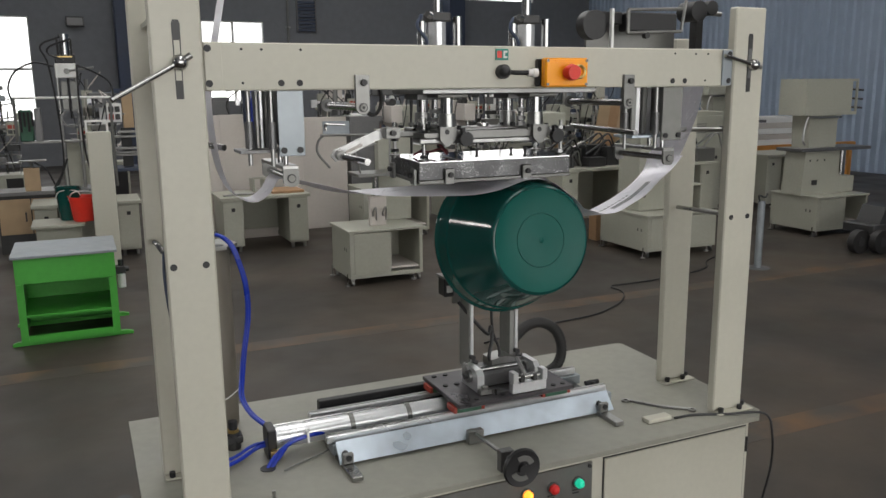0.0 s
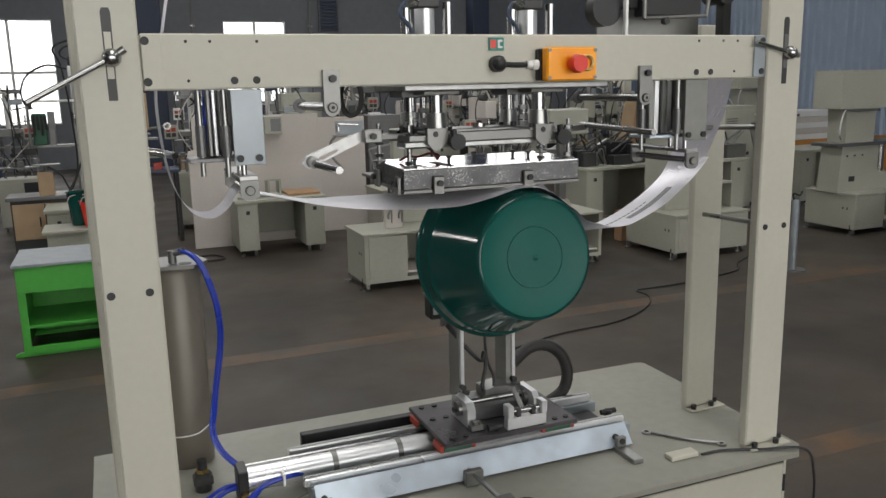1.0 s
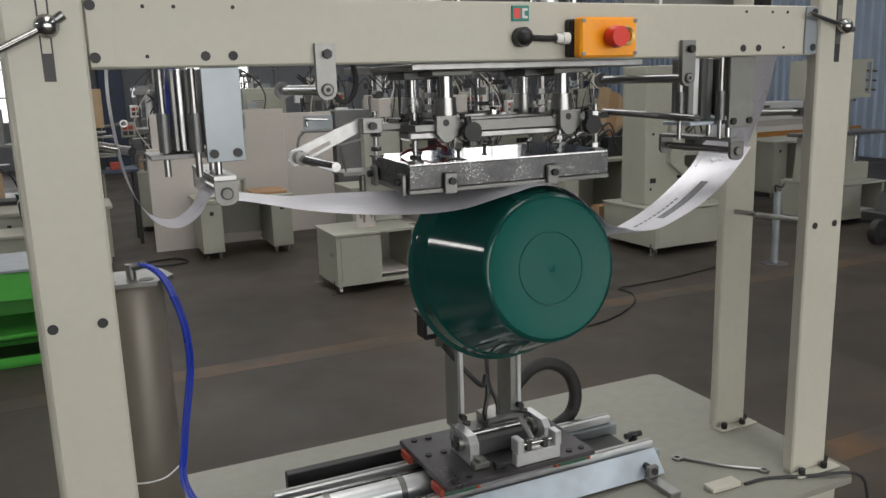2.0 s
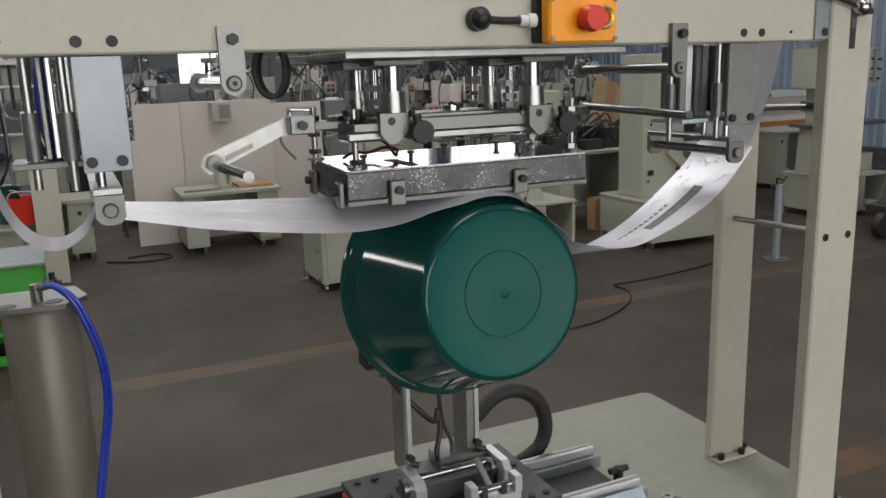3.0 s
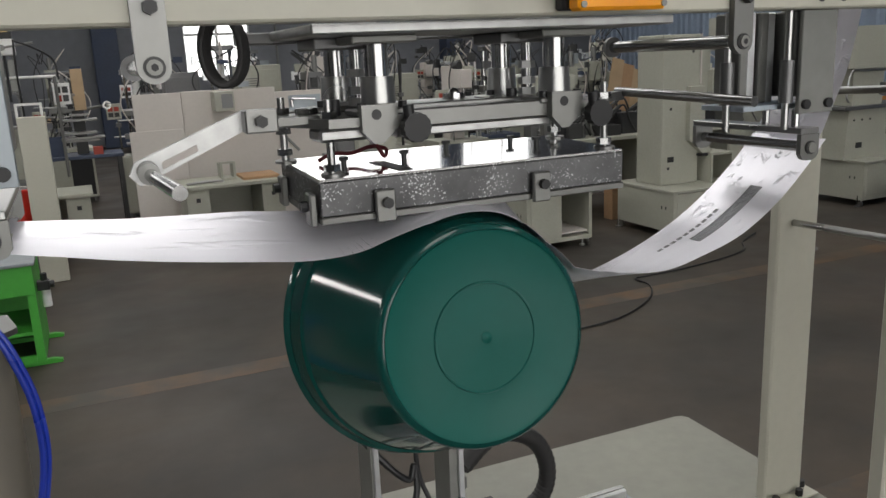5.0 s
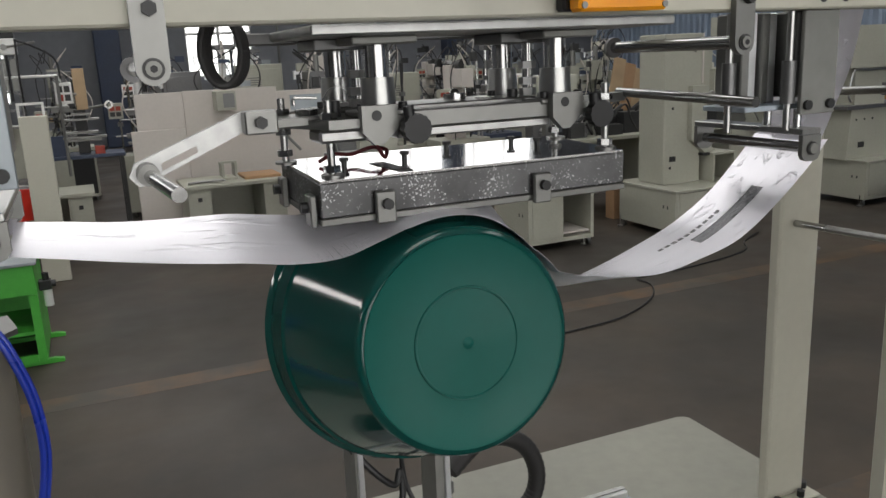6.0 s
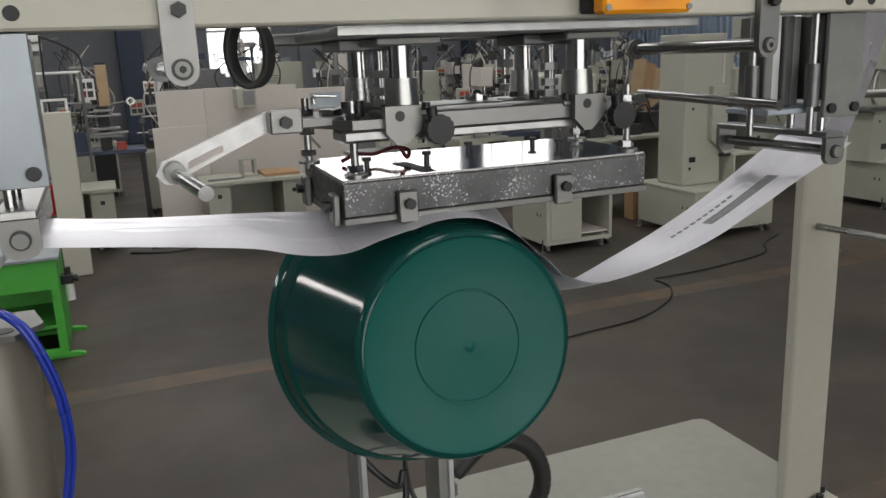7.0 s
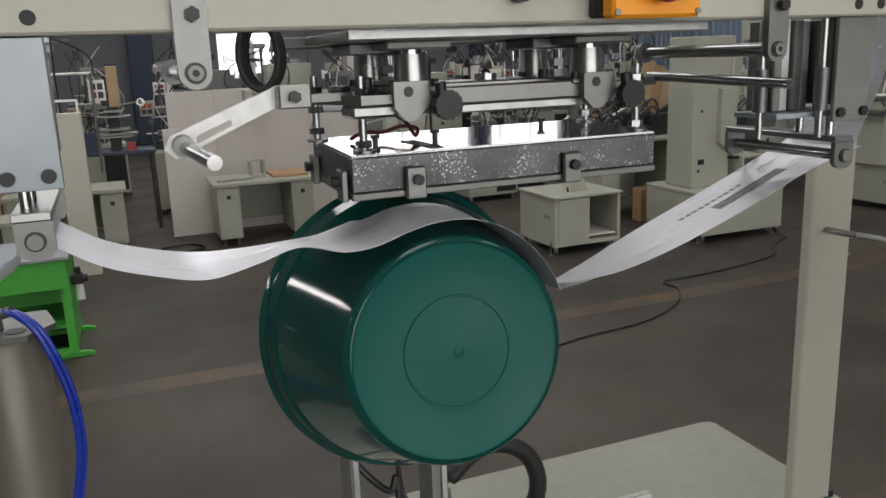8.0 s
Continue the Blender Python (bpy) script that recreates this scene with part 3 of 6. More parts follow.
for x in (0.985, 1.262):
    for y, r, dx in ((2.03, 0.0165, 0.0), (2.16, 0.0165, -0.018), (2.10, 0.0085, -0.006)):
        c = part("column", S().rod((x + dx, y, 1.70), (x + dx, y, 1.795), r, 24), "chrome", head)
        if y == 2.10:
            for z in (1.70, 1.716, 1.74):
                part("nut", S().rod((x + dx, y, z), (x + dx, y, z + 0.011), 0.0135, 6), "steel", c)
            continue
        part("collar", S().rod((x + dx, y, 1.6995), (x + dx, y, 1.741), r + 0.008, 24, r + 0.0055), "steel", c)
        part("collar_rim", S().rod((x + dx, y, 1.6992), (x + dx, y, 1.705), r + 0.0105, 24), "brushed", c)
        part("collar_foot", S().box(x + dx - 0.04, x + dx + 0.034, y - 0.028, y + 0.028, 1.6903, 1.699, 0.002), "alu", c)
        for q in (-0.031, 0.027):
            part("foot_screw", S().rod((x + dx + q, y - 0.02, 1.699), (x + dx + q, y - 0.02, 1.708), 0.006, 12), "black", c)
    part("socket_screw", S().rod((x - 0.05, 2.07, 1.69), (x - 0.05, 2.07, 1.712), 0.008), "black", head)
    part("cap_nut", S().rod((x - 0.085, 2.09, 1.69), (x - 0.085, 2.09, 1.702), 0.016, 6), "steel", head)
part("dome_nut", S().rod((1.13, 2.1, 1.7005), (1.13, 2.1, 1.709), 0.017, 18).ball((1.13, 2.1, 1.709), 0.008), "chrome", head)
# swing arm with idle bar
arm = part("swing_arm", S().slab([(0.672, 1.622), (0.81, 1.683), (0.815, 1.70), (0.808, 1.708), (0.668, 1.652), (0.66, 1.636)], "xz", 2.045, 2.053), "brushed", head)
part("arm_slot", S().slab([(0.70, 1.641), (0.745, 1.66), (0.744, 1.668), (0.70, 1.65)], "xz", 2.0435, 2.0445), "pale", arm)
part("arm_block", S().box(0.803, 0.845, 2.02, 2.044, 1.678, 1.708, 0.002), "alu", head)
part("arm_screw", S().rod((0.822, 2.019, 1.693), (0.822, 2.008, 1.693), 0.008, 6), "black", head)
part("arm_tie", S().slab([(0.84, 2.03), (0.91, 2.04), (0.91, 2.07), (0.84, 2.05)], "xy", 1.684, 1.694), "alu", head)
part("idle_bar", S().rod((0.700, 1.872, 1.634), (0.682, 2.045, 1.638), 0.0085), "chrome", head)
part("idle_collar", S().rod((0.682, 2.022, 1.639), (0.682, 2.044, 1.640), 0.0135), "alu", head)
part("right_idle_bar", S().rod((1.493, 1.866, 1.681), (1.488, 2.185, 1.689), 0.0078), "chrome", head)
part("right_arm", S().slab([(1.36, 2.10), (1.488, 2.165), (1.50, 2.18), (1.485, 2.19), (1.36, 2.135)], "xy", 1.675, 1.69), "alu", head)

# ---- foil feed blocks under the beam ----
for x0, x1, xr, name in ((0.488, 0.55, 0.515, "left"), (1.600, 1.670, 1.633, "right")):
    fb = thing("foil_feed_unit", ((x0 + x1) / 2, 1.95, 1.6), "zinc-plated pneumatic foil feed unit with a lower roller", "foil feed", "foil feed units")
    part("face_plate", S().box(x0, x1, 1.885, 1.893, 1.655, 1.806, 0.001), "zinc" if name == "left" else "plain_steel", fb)
    for x in (x0 + 0.011, x1 - 0.013):
        part("screw", S().rod((x, 1.8845, 1.669), (x, 1.879, 1.669), 0.0075, 10), "black", fb)
    span = 0.045 if name == "left" else 0.078
    for k in range(4):
        a = x0 - span + span * k / 4
        part("profile", S().box(a + 0.002, a + span / 4 - 0.001, 1.93 + 0.006 * (k % 2), 1.985, 1.672, 1.806, 0.002), ("alu", "bright", "alu", "bright")[k], fb, "extruded aluminium cylinder wall")
    for a, y in ((x0 - span - 0.012, 1.94), (x0 - 0.012, 1.90)):
        g = part("guide_bush", S().rod((a, y, 1.672), (a, y, 1.735), 0.0105, 16), "slate", fb)
        part("guide_rod", S().rod((a, y, 1.632), (a, y, 1.806), 0.0055, 12), "steel", g)
    part("cylinder_body", S().box(x0 + 0.004, x1 - 0.006, 1.9, 2.03, 1.68, 1.806, 0.003), "alu", fb)
    part("base_plate", S().box(x0 - 0.085, x1 - 0.012, 1.91, 2.0, 1.662, 1.67, 0.001), "slate" if name == "left" else "plated", fb)
    for y in (1.915, 1.975):
        part("piston_rod", S().rod((xr - 0.006, y, 1.632), (xr - 0.006, y, 1.6615), 0.006), "chrome", fb)
    part("yoke", S().box(xr - 0.02, xr + 0.018, 1.89, 2.13, 1.623, 1.632, 0.001), "steel", fb)
    for y in (1.89, 2.123):
        part("cheek", S().slab([(xr - 0.019, 1.6225), (xr - 0.019, 1.592), (xr - 0.014, 1.585), (xr - 0.006, 1.582), (xr + 0.006, 1.582), (xr + 0.014, 1.585), (xr + 0.019, 1.592), (xr + 0.019, 1.6225)], "xz", y, y + 0.008), "alu", fb)
    part("roller", S().rod((xr, 1.899, 1.602), (xr, 2.122, 1.602), 0.0085), "chrome", fb)
    rs = part("roller_screw", S().rod((xr, 1.8895, 1.602), (xr, 1.887, 1.602), 0.0105, 20), "dark", fb)
    part("screw_head", S().rod((xr, 1.8868, 1.602), (xr, 1.884, 1.602), 0.008, 16), "plain_steel", rs)
bt = thing("blue_air_tube", (0.46, 2.0, 1.66), "blue plastic air tubes beside the feed unit", "air tube")
part("tube", S().tube([(0.452, 1.97, 1.807), (0.447, 1.96, 1.75), (0.45, 1.97, 1.70), (0.462, 1.99, 1.675)], 0.008), "blue", bt)
part("tube", S().tube([(0.435, 1.99, 1.807), (0.431, 1.98, 1.74), (0.437, 1.98, 1.69), (0.455, 1.99, 1.668)], 0.005), "navy", bt)
hc = thing("cable_hank", (0.80, 2.12, 1.75), "coiled hank of black cable hanging behind the beam", "cable")
for k in range(5):
    ring = [(0.795 + 0.026 * math.cos(a) + 0.004 * k, 2.10 + 0.01 * k, 1.783 + 0.045 * math.sin(a)) for a in [2 * math.pi * i / 14 for i in range(15)]]
    part("cable_turn", S().tube(ring, 0.0045, 8), "rubber", hc)
rod_r = thing("foil_guide_bar", (1.80, 2.05, 1.68), "thin steel foil guide bar beside the posts", "guide bar")
part("bar", S().rod((1.74, 2.0, 1.678), (1.93, 1.99, 1.672), 0.007), "steel", rod_r)
part("holder", S().box(1.925, 1.935, 1.899, 2.005, 1.662, 1.684), "steel", rod_r)

rod_l = thing("foil_guide_bar", (0.364, 2.1, 1.684), "short chrome foil guide bar at the rear post", "guide bar")
part("bar", S().rod((0.3005, 2.165, 1.684), (0.384, 2.02, 1.671), 0.008), "chrome", rod_l)

# unwinder above the right end of the beam
uw = thing("foil_unwinder", (1.65, 2.05, 1.913), "black and steel foil unwinding unit above the beam", "unwinder")
part("bracket_plate", S().box(1.47, 1.80, 2.09, 2.098, 1.9135, 2.0, 0.001), "alu", uw)
part("motor_box", S().box(1.555, 1.735, 2.0, 2.05, 1.968, 2.022, 0.004), "black", uw)
part("frame_rail", S().rod((1.55, 1.995, 1.962), (1.745, 1.995, 1.97), 0.005).rod((1.55, 1.995, 2.027), (1.745, 1.995, 2.035), 0.005).rod((1.745, 1.995, 1.97), (1.76, 1.995, 2.06), 0.005).rod((1.55, 1.995, 1.962), (1.55, 1.995, 2.027), 0.006), "alu", uw)
part("pulley", S().rod((1.455, 2.02, 1.985), (1.455, 2.06, 1.985), 0.042, 24), "black", uw)
part("belt_guard", S().box(1.46, 1.553, 2.024, 2.064, 1.987, 2.024, 0.004), "rubber", uw)
part("guard_post", S().box(1.497, 1.505, 2.0, 2.012, 1.9135, 2.03), "white", uw)
part("brake", S().rod((1.80, 1.98, 2.03), (1.80, 2.05, 2.03), 0.03, 20).rod((1.85, 1.98, 2.04), (1.85, 2.05, 2.04), 0.022, 16), "black", uw)
part("spindle", S().rod((1.80, 2.0, 2.028), (1.9, 2.0, 2.024), 0.007), "steel", uw)
part("knob", S().rod((1.61, 1.995, 1.955), (1.61, 1.98, 1.955), 0.009), "dark", uw)
part("column", S().box(1.825, 1.85, 2.02, 2.05, 1.9135, 2.02), "dark", uw)

# tank, tubes and regulator on the table
TX, TY, TR, TH = 0.383, 2.475, 0.07, 0.567
tk = thing("air_tank", (TX, TY, TZ), "tall grey-brown metal air tank standing on the machine table", "air tank")
part("shell", S().lathe([(0.0, 0.0), (TR - 0.001, 0.0), (TR, 0.02), (TR, TH - 0.014), (TR - 0.006, TH - 0.004), (0.0, TH)], pose(TX, TY, TZ + 0.001), 48), "tank", tk)
part("band", S().tube([(TX - 0.066, TY - 0.035, TZ + 0.10), (TX - 0.03, TY - 0.069, TZ + 0.10), (TX + 0.02, TY - 0.073, TZ + 0.103), (TX + 0.055, TY - 0.06, TZ + 0.118), (TX + 0.075, TY - 0.06, TZ + 0.135)], 0.002, 8), "white", tk, "white cable tie")
part("top_flange", S().slab([(TX - 0.085, TY - 0.07), (TX + 0.05, TY - 0.085), (TX + 0.09, TY - 0.03), (TX + 0.07, TY + 0.06), (TX - 0.07, TY + 0.07)], "xy", TZ + TH + 0.0012, TZ + TH + 0.011), "alu", tk, "pale flange with round holes")
for q in (-0.052, 0.03):
    part("flange_hole", S().rod((TX + q, TY - 0.052, TZ + TH + 0.0112), (TX + q, TY - 0.052, TZ + TH + 0.0122), 0.017, 20), "black", tk)
part("fitting", S().rod((TX + 0.0, TY - 0.03, TZ + TH + 0.011), (TX + 0.0, TY - 0.03, TZ + TH + 0.045), 0.011).rod((TX, TY - 0.03, TZ + TH + 0.036), (TX + 0.03, TY - 0.05, TZ + TH + 0.046), 0.009), "alu", tk)
vl = thing("throttle_valve", (0.40, 2.27, TZ), "dark throttle valve with brass nut standing on the table", "valve")
part("body", S().rod((0.40, 2.27, TZ + 0.0005), (0.40, 2.27, TZ + 0.05), 0.021).box(0.375, 0.425, 2.25, 2.29, TZ + 0.02, TZ + 0.042, 0.003), "dark", vl)
part("nut", S().rod((0.40, 2.27, TZ + 0.0505), (0.40, 2.27, TZ + 0.06), 0.017, 6), "brass", vl)
part("knob", S().rod((0.40, 2.27, TZ + 0.0605), (0.40, 2.27, TZ + 0.085), 0.013, 14), "black", vl)
hk = thing("tube_hook", (0.215, 2.15, 1.43), "chrome hook on the rear post with black and white tubes", "hook")
part("hook", S().tube([(0.222, 2.1595, 1.425), (0.216, 2.135, 1.432), (0.222, 2.11, 1.428), (0.232, 2.10, 1.41)], 0.007, 10), "chrome", hk)
part("tube", S().tube([(0.236, 2.10, 1.41), (0.234, 2.105, 1.32), (0.240, 2.105, 1.22), (0.246, 2.11, 1.10), (0.252, 2.11, 1.0), (0.26, 2.11, 0.88), (0.27, 2.11, TZ + 0.005)], 0.0045, 8), "black", hk)
part("tube", S().tube([(0.232, 2.10, 1.41), (0.229, 2.10, 1.36), (0.231, 2.10, 1.30), (0.237, 2.102, 1.24)], 0.003, 8), "navy", hk)
tube1 = thing("air_hose", (0.48, 2.4, TZ), "blue plastic air hose bowing from the tank to the cylinder", "air hose")
BOW = [(0.40, 2.43, 1.392), (0.424, 2.41, 1.382), (0.449, 2.4, 1.35), (0.474, 2.4, 1.268), (0.483, 2.4, 1.20), (0.481, 2.4, 1.125), (0.462, 2.385, 1.03), (0.447, 2.36, 0.96), (0.435, 2.31, 0.915), (0.448, 2.25, 0.885), (0.478, 2.2, 0.862)]
part("hose", S().tube(BOW, 0.0055), "blue", tube1)
part("hose", S().tube([(x + 0.008, y + 0.006, z - 0.002) for x, y, z in BOW], 0.0045), "blue", tube1)
tube2 = thing("air_hose", (0.55, 2.1, TZ), "blue plastic air hose lying on the table", "air hose")
part("hose", S().tube([(0.478, 2.18, 0.822), (0.45, 2.19, 0.813), (0.40, 2.16, 0.804), (0.355, 2.134, 0.802), (0.31, 2.11, 0.80)], 0.006), "blue", tube2)
part("hose", S().tube([(0.478, 2.19, 0.827), (0.44, 2.20, 0.818), (0.39, 2.17, 0.81), (0.33, 2.14, 0.808)], 0.005), "blue", tube2)
for q in (0.0, 0.013):
    part("hose", S().tube([(0.64 - q, 2.15, 0.842), (0.59, 2.138 + q, 0.846), (0.535 + q / 2, 2.13 + q, 0.838), (0.49 + q, 2.115, 0.815), (0.468 + q, 2.103, 0.797), (0.46 + q, 2.097, 0.785)], 0.006), "blue", tube2)
part("tie", S().box(0.583, 0.589, 2.122, 2.162, 0.83, 0.862), "white", tube2, "white cable tie")
part("earth_lead", S().tube([(0.50, 2.06, 0.793), (0.54, 2.08, 0.794), (0.60, 2.10, 0.798), (0.66, 2.12, 0.806)], 0.002), "alu", tube2, "pale thin lead")
part("port", S().rod((0.462, 2.095, TZ + 0.0125), (0.462, 2.095, TZ + 0.0145), 0.022), "black", tube2, "dark port in the tabletop")
sp = thing("threaded_stud", (0.405, 1.885, TZ), "steel stud with nut standing on the table edge", "stud")
part("stud", S().rod((0.43, 1.87, TZ), (0.43, 1.87, TZ + 0.05), 0.005), "steel", sp)
part("nut", S().rod((0.43, 1.87, TZ + 0.001), (0.43, 1.87, TZ + 0.012), 0.011, 6), "dark", sp)
rg = thing("air_regulator", (0.10, 1.95, 0.74), "black air regulator with a red knob band beside the table", "regulator")
part("body", S().rod((0.085, 1.95, 0.66), (0.085, 1.95, 0.795), 0.026), "black", rg)
part("red_band", S().rod((0.085, 1.95, 0.7955), (0.085, 1.95, 0.815), 0.028), "red", rg)
part("knob", S().rod((0.085, 1.95, 0.8155), (0.085, 1.95, 0.847), 0.019), "black", rg)
part("bracket", S().box(0.108, 0.129, 1.935, 1.965, 0.70, 0.71), "dark", rg)

# ---- linear slide ----
sl = thing("slide_base", (1.1, 2.15, TZ), "zinc steel slide base with two linear rails on the table", "linear slide")
for y, n in ((2.082, 0), (2.265, 1)):
    part("channel", S().box(0.64, 1.585, y - 0.022, y + 0.022, 0.806, 0.838, 0.002), "zinc", sl)
    part("rail", S().box(0.625, 1.57, y - 0.012, y + 0.012, 0.839, 0.862, 0.003), "bright", sl)
    part("rail_cap", S().box(0.627, 1.568, y - 0.005, y + 0.005, 0.8625, 0.8645), "steel", sl)
part("front_strip", S().slab([(2.012, 0.800), (2.018, 0.797), (2.06, 0.846), (2.055, 0.851)], "yz", 0.645, 1.56), "plated", sl, "bright blue-white zinc front strip")
part("cross_plate", S().box(0.66, 1.56, 2.106, 2.242, 0.806, 0.814, 0.001), "dark", sl)
for x in (0.664, 1.512):
    part("foot_bar", S().box(x - 0.016, x + 0.016, 1.915, 2.34, TZ + 0.0125, 0.805, 0.002), "steel", sl)
    part("foot_block", S().box(x - 0.015, x + 0.015, 1.995, 2.01, 0.8055, 0.835, 0.002), "alu", sl)
    part("foot_screw", S().rod((x, 2.03, 0.824), (x, 1.99, 0.824), 0.009, 8), "black", sl)
part("stop_screw", S().rod((1.55, 2.16, 0.84), (1.60, 2.16, 0.84), 0.008).rod((1.575, 2.16, 0.814), (1.575, 2.16, 0.845), 0.012), "black", sl)
part("rear_chain_tray", S().box(0.68, 1.10, 2.345, 2.372, 0.80, 0.858, 0.002), "black", sl)
part("guide_shaft", S().rod((0.505, 2.232, 0.852), (1.06, 2.232, 0.852), 0.0055), "chrome", sl)
hw = thing("spindle_drive", (1.05, 1.76, 0.80), "threaded spindle with a black hand wheel at the slide", "spindle")
part("spindle", S().rod((1.055, 2.03, 0.818), (1.052, 1.72, 0.838), 0.006), "steel", hw)
part("bearing_block", S().box(1.03, 1.08, 1.99, 2.011, TZ + 0.0125, 0.832, 0.002), "alu", hw)
part("end_block", S().box(1.032, 1.072, 1.795, 1.82, TZ + 0.0125, 0.852, 0.002), "slate", hw)
part("wheel_rim", S().lathe([(0.0, -0.005), (0.041, -0.006), (0.050, -0.009), (0.054, 0.0), (0.051, 0.009), (0.041, 0.007), (0.0, 0.005)], pose(1.052, 1.72, 0.838, 90), 40), "black", hw)
part("hub", S().rod((1.052, 1.716, 0.838), (1.052, 1.703, 0.838), 0.014, 20), "black", hw)
for turn in (0.35, 0.35 + math.pi):
    arc = [(r * math.cos(turn + a), r * math.sin(turn + a)) for r, span in ((0.036, [0.17 * k for k in range(11)]), (0.021, [0.17 * k for k in range(10, -1, -1)])) for a in span]
    part("wheel_slot", S().slab([(1.052 + a, 0.838 + b) for a, b in arc], "xz", 1.7115, 1.7145), "alu", hw, "bare metal seen through the wheel slot")
dc = thing("drive_cylinder", (0.75, 2.18, 0.80), "chrome rodless drive cylinder between the rails", "cylinder")
part("barrel", S().rod((0.50, 2.175, 0.842), (1.06, 2.175, 0.842), 0.031, 28), "bright", dc)
part("end_cap", S().box(0.474, 0.5, 2.14, 2.21, 0.792, 0.88, 0.003), "black", dc)
part("port_fitting", S().rod((0.49, 2.13, 0.815), (0.49, 2.145, 0.815), 0.01).box(0.478, 0.505, 2.12, 2.13, 0.805, 0.825), "brass", dc)
for x in (0.72, 0.90):
    part("strap", S().rod((x, 2.175, 0.842), (x + 0.014, 2.175, 0.842), 0.0335, 24), "alu", dc)
spn = thing("spanner", (1.72, 1.96, TZ), "small steel spanner lying on the table", "spanner")
part("shaft", S().tube([(1.66, 2.06, TZ + 0.006), (1.72, 1.98, TZ + 0.006), (1.79, 1.92, TZ + 0.006)], 0.0045), "steel", spn)
for p in ((1.65, 2.07), (1.795, 1.915)):
    part("jaw", S().lathe([(0.007, 0.0005), (0.014, 0.0005), (0.014, 0.007), (0.007, 0.007), (0.007, 0.0005)], pose(p[0], p[1], TZ), 16), "steel", spn)
wr = thing("cable", (1.85, 1.85, TZ), "thin black cable running over the table edge", "cable")
part("lead", S().tube([(1.70, 1.885, TZ + 0.016), (1.77, 1.88, TZ + 0.016), (1.87, 1.84, TZ + 0.016), (1.98, 1.79, TZ + 0.017), (2.0, 1.772, 0.73), (2.008, 1.775, 0.62), (1.985, 1.78, 0.5)], 0.004), "black", wr)
# solid block added where a translucent plastic bag lies
tg = thing("pale_block", (1.58, 1.87, TZ), "opaque pale block in place of a translucent plastic bag", "metal block")
part("block", S().box(1.60, 1.69, 1.885, 1.92, TZ + 0.0005, TZ + 0.014, 0.002), "cream", tg)

# ---- moving carriage ----
BX = 1.219  # the bucket's middle at the start
car = thing("carriage", (BX, 2.17, 0.865), "steel slide carriage with pivot brackets and two upright arms", "carriage")
part("plate", S().box(1.02, 1.42, 2.035, 2.315, 0.8855, 0.899, 0.002), "plate_steel", car)
for x0 in (1.02, 1.325):
    for y in (2.082, 2.265):
        b = part("bearing_block", S().box(x0 + 0.004, x0 + 0.085, y - 0.028, y + 0.028, 0.866, 0.885, 0.002), "deepgreen", car)
        for xx in (x0 - 0.006, x0 + 0.0855):
            part("end_seal", S().box(xx, xx + 0.0095, y - 0.027, y + 0.027, 0.8665, 0.8845), "brick", b)
for x in (1.05, 1.09, 1.18, 1.36, 1.395):
    for y in (2.06, 2.2, 2.29):
        part("socket_screw", S().rod((x, y, 0.899), (x, y, 0.903), 0.008), "black", car)
part("piston_link", S().box(1.06, 1.12, 2.15, 2.2, 0.868, 0.885), "black", car)
for x, w in ((1.125, 0.024), (1.325, 0.018)):
    c = part("pivot_bracket", S().slab([(2.10, 0.9), (2.21, 0.9), (2.21, 0.952), (2.195, 0.968), (2.115, 0.968), (2.10, 0.952)], "yz", x - w / 2, x + w / 2), "bright", car)
    part("pivot_boss", S().rod((x - w / 2 - 0.012, 2.15, 0.94), (x - w / 2 - 0.0005, 2.15, 0.94), 0.02, 20), "steel", c)
    part("pivot_bolt", S().rod((x - w / 2 - 0.022, 2.15, 0.94), (x - w / 2 - 0.0125, 2.15, 0.94), 0.0085, 6), "dark", c)
part("bracket_foot", S().box(1.112, 1.152, 2.075, 2.0995, 0.8995, 0.914, 0.002).rod((1.132, 2.087, 0.914), (1.132, 2.087, 0.924), 0.011, 12), "alu", car)
part("pivot_shaft", S().rod((1.136, 2.16, 0.95), (1.315, 2.16, 0.95), 0.009), "chrome", car)
part("rocker", S().box(1.142, 1.312, 2.135, 2.24, 0.9, 0.945, 0.004), "slate", car)
part("rocker_head", S().slab([(1.20, 0.9455), (1.312, 0.9455), (1.312, 0.965), (1.25, 0.978), (1.20, 0.972)], "xz", 2.17, 2.235), "steel", car)
yoke = part("front_yoke", S().box(1.205, 1.325, 2.043, 2.066, 0.8995, 0.932, 0.002), "bright", car)
for x in (1.205, 1.307):
    part("yoke_post", S().box(x, x + 0.018, 2.038, 2.07, 0.9325, 0.968, 0.002), "bright", yoke)
part("yoke_pin", S().rod((1.224, 2.054, 0.948), (1.306, 2.054, 0.948), 0.0075), "chrome", yoke)
part("eye_bolt", S().rod((1.262, 2.056, 0.94), (1.255, 2.11, 0.99), 0.007), "steel", yoke)
for x in (1.235, 1.28):
    part("clevis", S().box(x, x + 0.012, 2.045, 2.065, 0.93, 0.955), "dark", yoke)
part("adjust_bolt", S().rod((1.16, 2.05, 0.915), (1.19, 2.05, 0.915), 0.007).rod((1.15, 2.05, 0.915), (1.163, 2.05, 0.915), 0.011, 6), "black", car)
